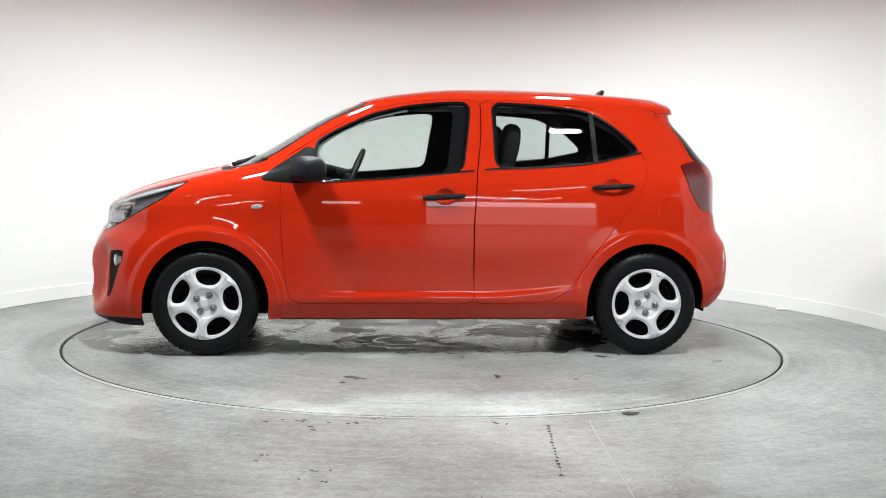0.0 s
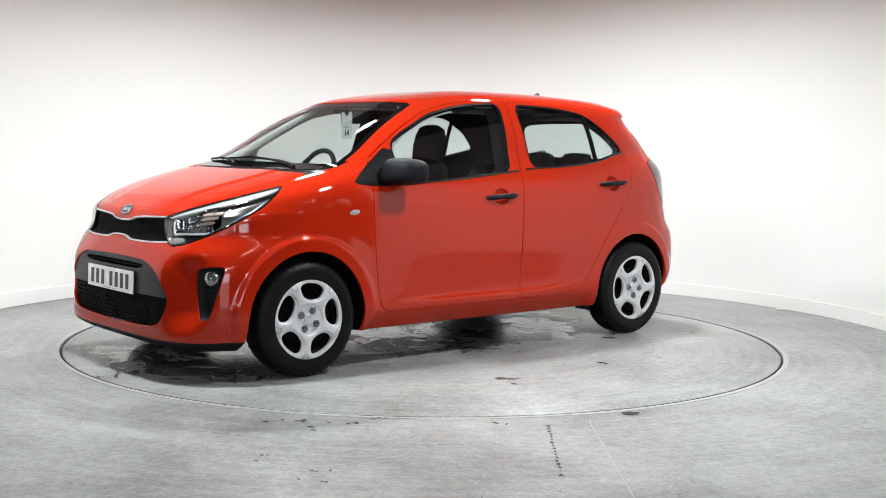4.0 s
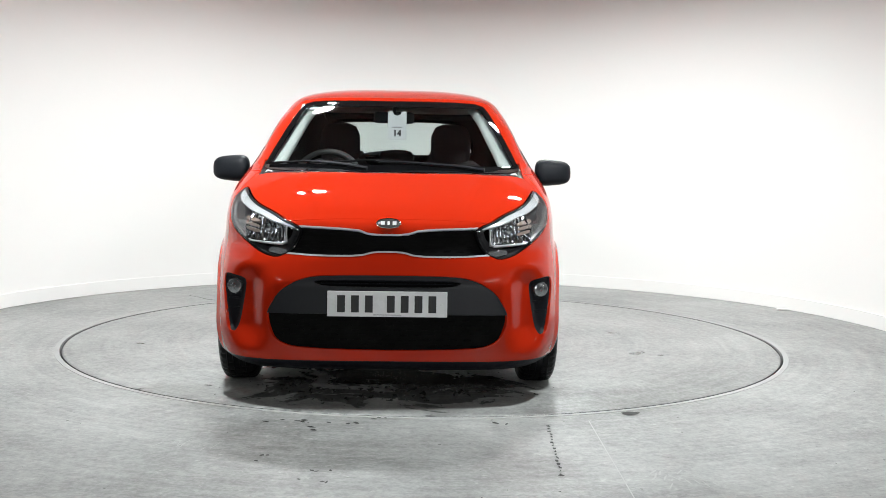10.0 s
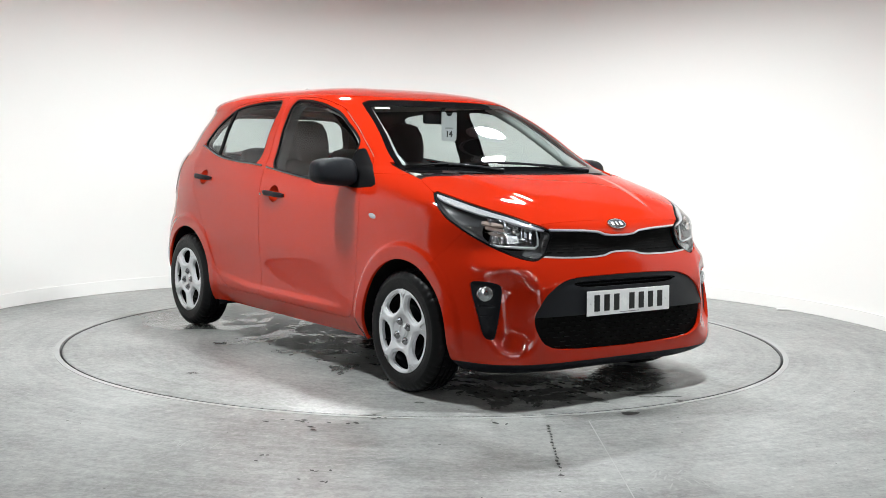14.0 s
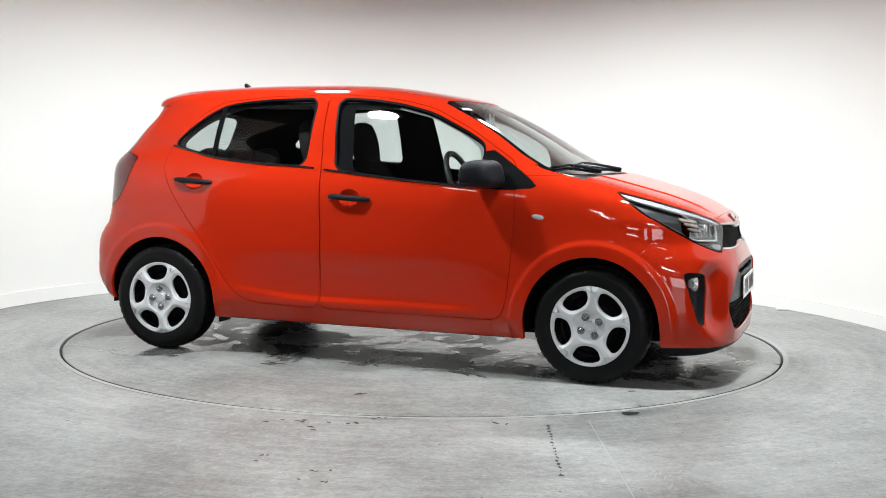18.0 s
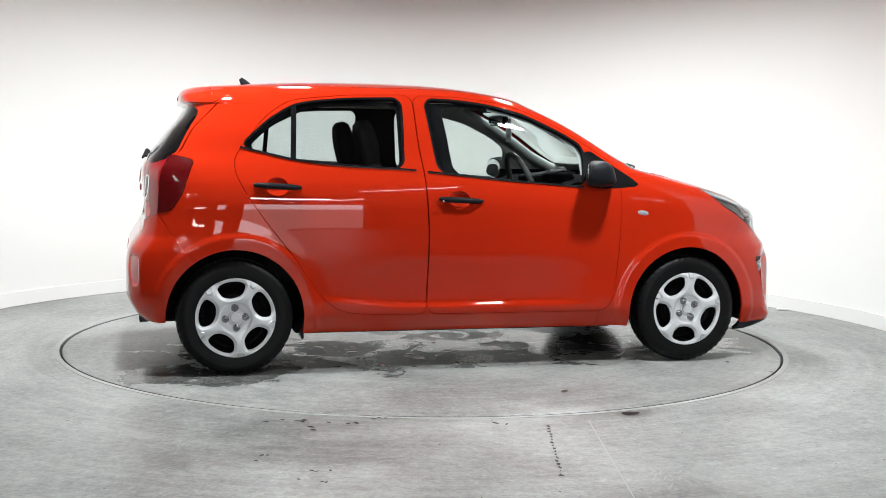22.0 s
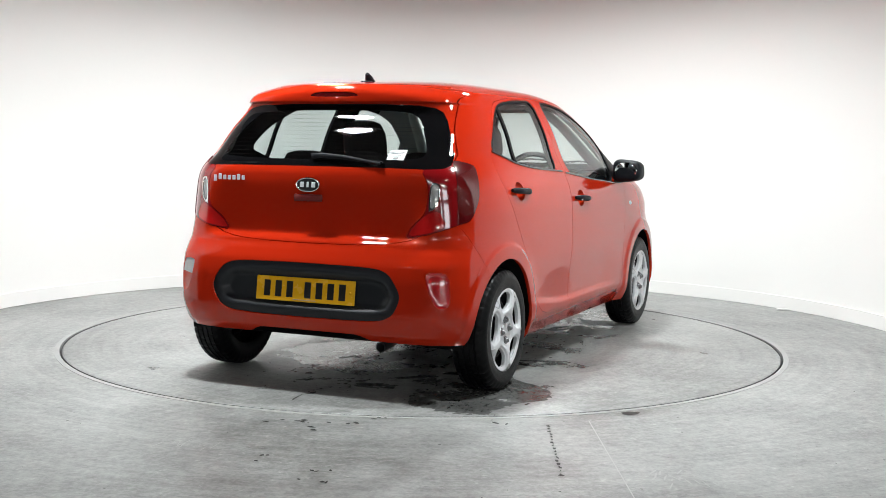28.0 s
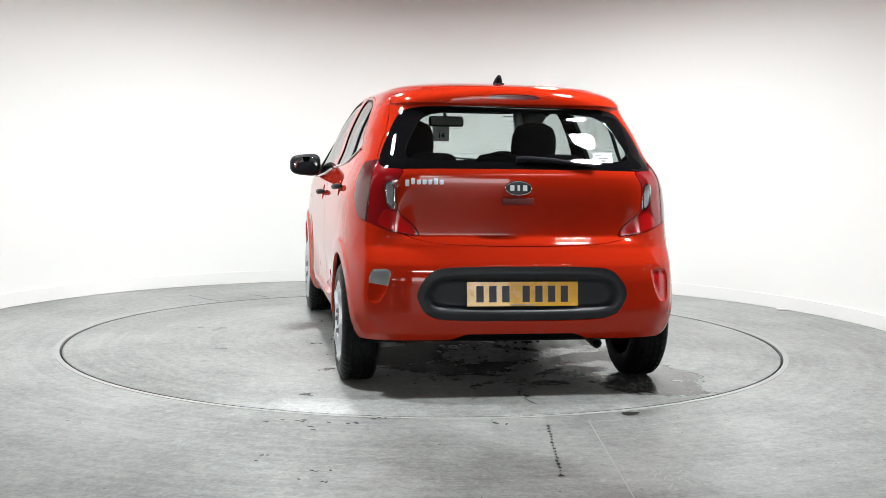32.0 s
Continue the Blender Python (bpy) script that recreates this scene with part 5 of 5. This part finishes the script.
# rear-view mirror and tag
bm = bmesh.new()
box(bm, -0.016, -0.112, -0.032, 0.018, 0.112, 0.032, 0.015, 3)
tube(bm, [(0.01, 0, 0.02), (0.028, 0, 0.05), (0.036, 0, 0.066)], 0.011, 8)
rear_view = part("rear_view_mirror", bm, BLACK, CAR, "black rear-view mirror", pose(0.362, 0.0, 1.292, 0, 6, 6))
bm = bmesh.new()
box(bm, -0.0185, -0.100, -0.024, -0.0165, 0.100, 0.024, 0.0005, 1)
part("mirror_pane", bm, MIRROR, rear_view)
TAGZ = 1.247
bm = bmesh.new()
outline = [(-0.058, 0.088), (-0.028, 0.088), (-0.020, 0.070), (0.0, 0.062), (0.020, 0.070), (0.028, 0.088), (0.058, 0.088), (0.058, -0.078), (0.048, -0.088), (-0.048, -0.088), (-0.058, -0.078)]
a = [bm.verts.new((0.0, y, z)) for y, z in outline]
b = [bm.verts.new((0.003, y, z)) for y, z in outline]
bm.faces.new(a)
bm.faces.new(b[::-1])
for k in range(len(outline)):
    bm.faces.new((a[k], a[(k + 1) % len(outline)], b[(k + 1) % len(outline)], b[k]))
tag = part("hanging_tag", bm, TAGCARD, CAR, "pale grey numbered tag hung from the mirror", pose(0.43, 0.018, TAGZ) @ Matrix.Scale(0.88, 4))


def words(body_text, size, m, parent, material):
    cu = bpy.data.curves.new("figures", "FONT")
    cu.body, cu.size, cu.align_x, cu.align_y, cu.extrude, cu.offset = body_text, size, "CENTER", "CENTER", 0.0004, 0.0022
    tmp = new("figures", cu)
    dg = bpy.context.evaluated_depsgraph_get()
    me = bpy.data.meshes.new_from_object(tmp.evaluated_get(dg))
    bpy.data.objects.remove(tmp)
    me.materials.clear()
    me.materials.append(material)
    ob = put("tag_number", me, parent, "", m)
    return ob


words("14", 0.052, pose(0.0036, 0.0, -0.048, 90, 0, 90), tag, INK)
words("14", 0.052, pose(-0.0006, 0.0, -0.048, 90, 0, -90), tag, INK)
bm = bmesh.new()
for x0 in (-0.0008, 0.0032):
    box(bm, x0, -0.032, -0.014, x0 + 0.0006, 0.032, -0.006)
part("tag_bar", bm, GREYINK, tag)
bm = bmesh.new()
p0 = screen_at(-0.42, 1.338, -0.008)
box(bm, -0.001, -0.04, -0.009, 0.001, 0.04, 0.009)
turn = math.degrees(math.atan2(surface_x(-0.39, 1.338) - surface_x(-0.45, 1.338), 0.06))
part("screen_sticker", bm, WHITE, SCREEN, "small white sticker", pose(p0[0] - 0.006, p0[1], p0[2], 0, -58, -turn))
p0 = stern_at(-0.40, 1.098, -0.006)
bm = bmesh.new()
box(bm, -0.0008, -0.045, -0.03, 0.0008, 0.045, 0.03)
ob = part("window_sticker", bm, TAGCARD, REARWIN, "small silver window sticker", pose(p0[0], p0[1], p0[2], 0, 40, -6))
bm = bmesh.new()
for k in range(3):
    box(bm, -0.0022, -0.035 + 0.01 * k, 0.016 - 0.016 * k, -0.001, 0.035 - 0.012 * k, 0.008 - 0.016 * k)
part("sticker_bars", bm, INK, ob, "", m=None)
WIRE = plain("heating_wire", (0.03, 0.026, 0.024), 0.7, spec=0.1)
# heating wires on the rear window
bm = bmesh.new()
for k in range(11):
    z = 1.09 + 0.019 * k
    lim = 0.50 - 0.09 * k / 10
    tube(bm, [stern_at(y, z, -0.006) for y in np.linspace(-lim, lim, 12)], 0.0003, 4)
part("heating_wire", bm, WIRE, REARWIN, "thin heating wires")


# ---- the bay ----
def ring_solid(name, r0, r1, z0, z1, a0=0.0, a1=360.0, n=160, material=None, sharp=40):
    """A curved wall or ring with a square section."""
    v, f = [], []
    closed = abs(a1 - a0) >= 359.9
    for k in range(n if closed else n + 1):
        a = radians(a0 + (a1 - a0) * k / n)
        for r, z in ((r0, z0), (r0, z1), (r1, z1), (r1, z0)):
            v.append((r * math.cos(a), r * math.sin(a), z))
    m = len(v) // 4
    for k in range(n):
        k2 = (k + 1) % m
        for j in range(4):
            f.append((4 * k + j, 4 * k2 + j, 4 * k2 + (j + 1) % 4, 4 * k + (j + 1) % 4))
    if not closed:
        f += [(0, 1, 2, 3), tuple(4 * (m - 1) + j for j in (3, 2, 1, 0))]
    bm = bmesh.new()
    vs = [bm.verts.new(q) for q in v]
    for q in f:
        bm.faces.new([vs[i] for i in q])
    return part(name, bm, material, None, sharp=sharp)


A0, A1 = -33, 213
tagged(ring_solid("wall_round", WALL_R, WALL_R + 0.12, 0, CEIL, A0, A1, 180, WALL), "curved white painted wall round the turntable bay", "wall", kind="structure")
tagged(ring_solid("baseboard", WALL_R - 0.012, WALL_R - 0.001, 0, 0.094, A0, A1, 180, WALL), "low white skirting along the curved wall", "skirting", kind="structure")
tagged(ring_solid("wall_joint", WALL_R - 0.0015, WALL_R + 0.01, 1.186, 1.189, 8, 33, 30, WALL), "fine joint between wall sheets", "wall joint", kind="structure")
# floor with the round pit of the disc
bm = bmesh.new()
lathe(bm, [(3.95, -0.03), (3.95, -0.002), (2.092, -0.002), (2.092, -0.09)], 160, "z")
tagged(part("floor", bm, FLOOR, None), "worn grey polished concrete floor", "floor", kind="structure")
# added out of view; dark so the car's lower sides reflect less
bm = bmesh.new()
lathe(bm, [(48.0, -0.002), (8.0, -0.002), (3.951, -0.002), (3.951, -0.03)], 120, "z")
tagged(part("floor_hall", bm, HALLFLOOR, None), "unseen hall floor, added dark to dim the car's reflections", "floor", kind="structure")
tagged(ring_solid("pit_edge", 2.064, 2.0919, -0.09, 0.0, material=RING), "pale concrete edge round the turntable", "edge ring", kind="structure")
bm = bmesh.new()
lathe(bm, [(2.10, -0.08), (0.001, -0.08)], 96, "z")
tagged(part("pit_floor", bm, GROOVE, None), "dark pit under the turntable", "pit", kind="structure")
bm = bmesh.new()
lathe(bm, [(0.0005, 0.0), (1.0, 0.0), (DISC_R - 0.012, 0.0), (DISC_R - 0.004, -0.003), (DISC_R, -0.008), (DISC_R, -0.06)], 200, "z")
DISC = tagged(part("turntable", bm, DISCMAT, None), "flush round concrete turntable with wet patches and painted car shade", "turntable")
bm = bmesh.new()
lathe(bm, [(DISC_R, -0.002), (DISC_R + 0.003, -0.001), (DISC_R + 0.004, -0.004), (DISC_R + 0.004, -0.06), (DISC_R, -0.06), (DISC_R, -0.002)], 200, "z")
part("disc_rim", bm, STEEL, DISC, "dark steel rim of the disc")

# marks on the floor
rng = random.Random(5)


def blot(bm, x, y, rx, ry, turn, z=0.0006, n=9):
    c = [bm.verts.new((x + math.cos(a) * rx * q * math.cos(turn) - math.sin(a) * ry * q * math.sin(turn), y + math.cos(a) * rx * q * math.sin(turn) + math.sin(a) * ry * q * math.cos(turn), z))
         for a, q in ((2 * math.pi * k / n, rng.uniform(0.7, 1.15)) for k in range(n))]
    bm.faces.new(c)


bm = bmesh.new()
for k in range(17):
    u = k / 16
    blot(bm, 0.519 - 0.029 * u + rng.uniform(-0.004, 0.004), -2.2 - 0.715 * u, rng.uniform(0.003, 0.008), rng.uniform(0.008, 0.02), rng.uniform(-0.3, 0.3))
blot(bm, 0.49, -2.93, 0.014, 0.012, 0)
for x, y in ((-0.58, -2.141), (-0.466, -2.155), (-0.319, -2.188), (-0.178, -2.12), (-0.455, -2.273), (-0.349, -3.027), (-0.368, -2.922), (-0.588, -2.719), (0.303, -2.114)):
    for _ in range(3):
        blot(bm, x + rng.gauss(0, 0.03), y + rng.gauss(0, 0.03), rng.uniform(0.006, 0.022), rng.uniform(0.005, 0.012), rng.uniform(0, 3))
blot(bm, 0.9, -1.945, 0.05, 0.03, 0.4)
for _ in range(70):
    a, r = rng.uniform(-2.9, 0.2), rng.uniform(2.12, 3.6)
    blot(bm, r * math.cos(a), r * math.sin(a), rng.uniform(0.002, 0.007), rng.uniform(0.002, 0.006), rng.uniform(0, 3), n=6)
tagged(part("floor_stain", bm, STAIN, None), "dark drips and spots dried on the concrete", "stain", kind="stuff")
bm = bmesh.new()
box(bm, 0.7, -3.86, -0.01, 0.704, -2.094, -0.0012)
tagged(part("floor_joint", bm, SCUFF, None), "pale filled joint across the floor", "floor joint", kind="structure")
bm = bmesh.new()
for x, y, ln, w, tn, cnt in ((0.86, -2.93, 0.10, 0.004, 1.2, 10), (0.93, -2.95, 0.12, 0.003, 1.9, 8), (-0.81, -2.21, 0.07, 0.004, 0.25, 2), (0.3, -2.45, 0.2, 0.002, 2.4, 9), (-0.9, -2.6, 0.12, 0.002, 1.4, 8), (-0.2, -2.75, 0.16, 0.002, 0.3, 9), (1.2, -2.4, 0.12, 0.002, 0.2, 8)):
    for _ in range(cnt):
        blot(bm, x + rng.gauss(0, 0.05), y + rng.gauss(0, 0.05), ln * rng.uniform(0.3, 1.0) / 2, w, tn + rng.gauss(0, 0.12), 0.0004, 8)
tagged(part("floor_scuff", bm, SCUFF, None), "pale scuff marks on the concrete", "scuff", kind="stuff")
bm = bmesh.new()
for (x0, y0), (x1, y1) in (((-1.752, 1.812), (-1.58, 1.604)), ((-1.58, 1.604), (-1.489, 1.551)), ((-1.316, 1.894), (-1.153, 1.779))):
    tube(bm, [(x0, y0, 0), ((x0 + x1) / 2 + 0.008, (y0 + y1) / 2, 0), (x1, y1, 0)], 0.003, 5, flat=0.25)
tagged(part("floor_crack", bm, STAIN, None), "thin dark crack in the concrete", "crack", kind="structure")
bm = bmesh.new()
box(bm, 2.545, 1.43, 0.0, 2.60, 1.465, 0.014, 0.005)
box(bm, 2.60, 1.45, 0.0, 2.63, 1.47, 0.008, 0.003)
tagged(part("plaster_crumb", bm, WALL, None), "small white crumb of plaster by the wall", "debris")

for lx, ly in LAMPS:
    lamp = thing("bay_lamp", "round white high-bay lamp under the ceiling", "lamp", pose(lx, ly, 0), "lamps over the turntable")
    bm = bmesh.new()
    lathe(bm, [(0.0005, LAMP_Z + 0.10), (0.175, LAMP_Z + 0.10), (0.185, LAMP_Z + 0.085), (0.19, LAMP_Z - 0.003), (0.18, LAMP_Z - 0.003), (0.176, LAMP_Z + 0.01)], 40, "z", Matrix.Diagonal((0.9, 0.54, 1, 1)))
    part("lamp_housing", bm, WHITE, lamp, "white round housing")
    bm = bmesh.new()
    tube(bm, [(0, 0, LAMP_Z + 0.095), (0, 0, CEIL - 0.004)], 0.012, 8)
    part("lamp_stem", bm, SATIN, lamp)

# ---- the hall behind the camera ----
def slab_wall(name, dims, material, label, cat):
    bm = bmesh.new()
    box(bm, *dims)
    return tagged(part(name, bm, material, None), label, cat, kind="structure")


slab_wall("ceiling", (-9, -16.2, CEIL, 28.2, 4, CEIL + 0.1), SOFFIT, "dull grey ceiling", "ceiling")
ex, ey = (WALL_R + 0.12) * math.cos(radians(A0)), (WALL_R + 0.12) * math.sin(radians(A0))
slab_wall("wall_right", (ex, ey - 0.1, 0, 28.0, ey + 0.05, CEIL), HALL, "plain grey wall beside the bay", "wall")
slab_wall("wall_left", (-7.0, ey - 0.1, 0, -ex, ey + 0.05, CEIL), HALL, "plain grey wall beside the bay", "wall")
BACK = -15.0
slab_wall("wall_east", (28.0, BACK, 0, 28.15, ey - 0.1, CEIL), HALL, "plain grey hall wall", "wall")
slab_wall("wall_west", (-7.15, BACK, 0, -7.0, ey - 0.1, CEIL), HALL, "plain grey hall wall", "wall")
DX0, DX1, DZ = 2.65, 6.0, 2.75
WX0, WX1, WZ0, WZ1 = 0.8, 1.5, 1.5, 2.45
for nm, x0, z0, x1, z1 in (("wall_south_west", -7.15, 0, WX0, CEIL), ("wall_south_mid", WX1, 0, DX0, CEIL), ("wall_south_east", DX1, 0, 28.15, CEIL), ("wall_south_lintel", DX0, DZ, DX1, CEIL), ("wall_south_sill", WX0, 0, WX1, WZ0), ("wall_south_head", WX0, WZ1, WX1, CEIL)):
    slab_wall(nm, (x0, BACK - 0.2, z0, x1, BACK, z1), HALL, "plain grey back wall of the hall", "wall")
slab_wall("backdrop_sky", (0.5, BACK - 1.1, 1.15, 7.15, BACK - 1.0, 3.2), DAY_SKY, "bright daylight outside the hall's door and window", "daylight")
slab_wall("backdrop_yard", (0.5, BACK - 1.1, -0.1, 7.15, BACK - 1.0, 1.15), DAY_YARD, "sunlit yard outside the hall's door", "daylight")


def strip(x, y, z, w, hgt):
    lamp = thing("strip_light", "lit white strip light", "lamp", pose(x, y, z), "strip lights of the hall")
    bm = bmesh.new()
    box(bm, -w / 2 - 0.03, -0.06, -0.012, w / 2 + 0.03, -0.02, hgt + 0.012, 0.006)
    part("lamp_tray", bm, WHITE, lamp)
    bm = bmesh.new()
    box(bm, -w / 2, -0.021, 0, w / 2, 0.03, hgt, 0.01)
    part("lamp_tube", bm, TUBE, lamp)


# battens hung where the two added fill lamps are
for lx, ly in HALL_FILLS:
    lamp = thing("batten_light", "unseen lit white ceiling batten added to the hall for fill", "lamp", pose(lx, ly, 0), "ceiling lights of the hall")
    bm = bmesh.new()
    box(bm, -0.8, -0.17, 3.045, 0.8, 0.17, CEIL - 0.003, 0.01)
    part("lamp_tray", bm, WHITE, lamp)
    bm = bmesh.new()
    box(bm, -0.75, -0.14, 3.03, 0.75, 0.14, 3.044)
    part("lamp_tube", bm, TUBE, lamp)
def tube_light(x, y, turn):
    lamp = thing("tube_light", "lit white tube light on the hall's ceiling", "lamp", pose(x, y, 0, 0, 0, turn), "tube lights of the hall")
    bm = bmesh.new()
    box(bm, -0.76, -0.04, 3.145, 0.76, 0.04, CEIL - 0.003, 0.008)
    part("lamp_tray", bm, WHITE, lamp)
    bm = bmesh.new()
    tube(bm, [(-0.73, 0, 3.125), (0.73, 0, 3.125)], 0.019, 6)
    part("lamp_tube", bm, TUBE, lamp)


for x, y, turn in ((2.15, -5.3, 75), (3.5, -10.2, 90), (3.5, -13.0, 90), (-2.9, -5.0, 90), (-3.4, -12.4, 90)):
    tube_light(x, y, turn)
for k in range(4):
    tube_light(6.4 + 4.6 * k, -4.6, 0)
    tube_light(7.2 + 5.0 * k, -7.6, 0)
for x, w in ((-1.9, 0.45), (-1.4, 0.4), (-0.9, 0.38), (-0.5, 0.2)):
    strip(x, BACK + 0.065, 1.95, w, 0.2)


def motions():
    """The disc turns and carries the car."""
    disc_rows, car_rows = [], []
    for k in range(33):
        a = START + RATE * k
        disc_rows.append((k, pose(0, 0, 0, 0, 0, a)))
        car_rows.append((k, pose(0, 0, 0, 0, 0, a) @ pose(CAR_X, CAR_Y, 0)))
    walk(DISC, disc_rows)
    walk(CAR, car_rows)


motions()
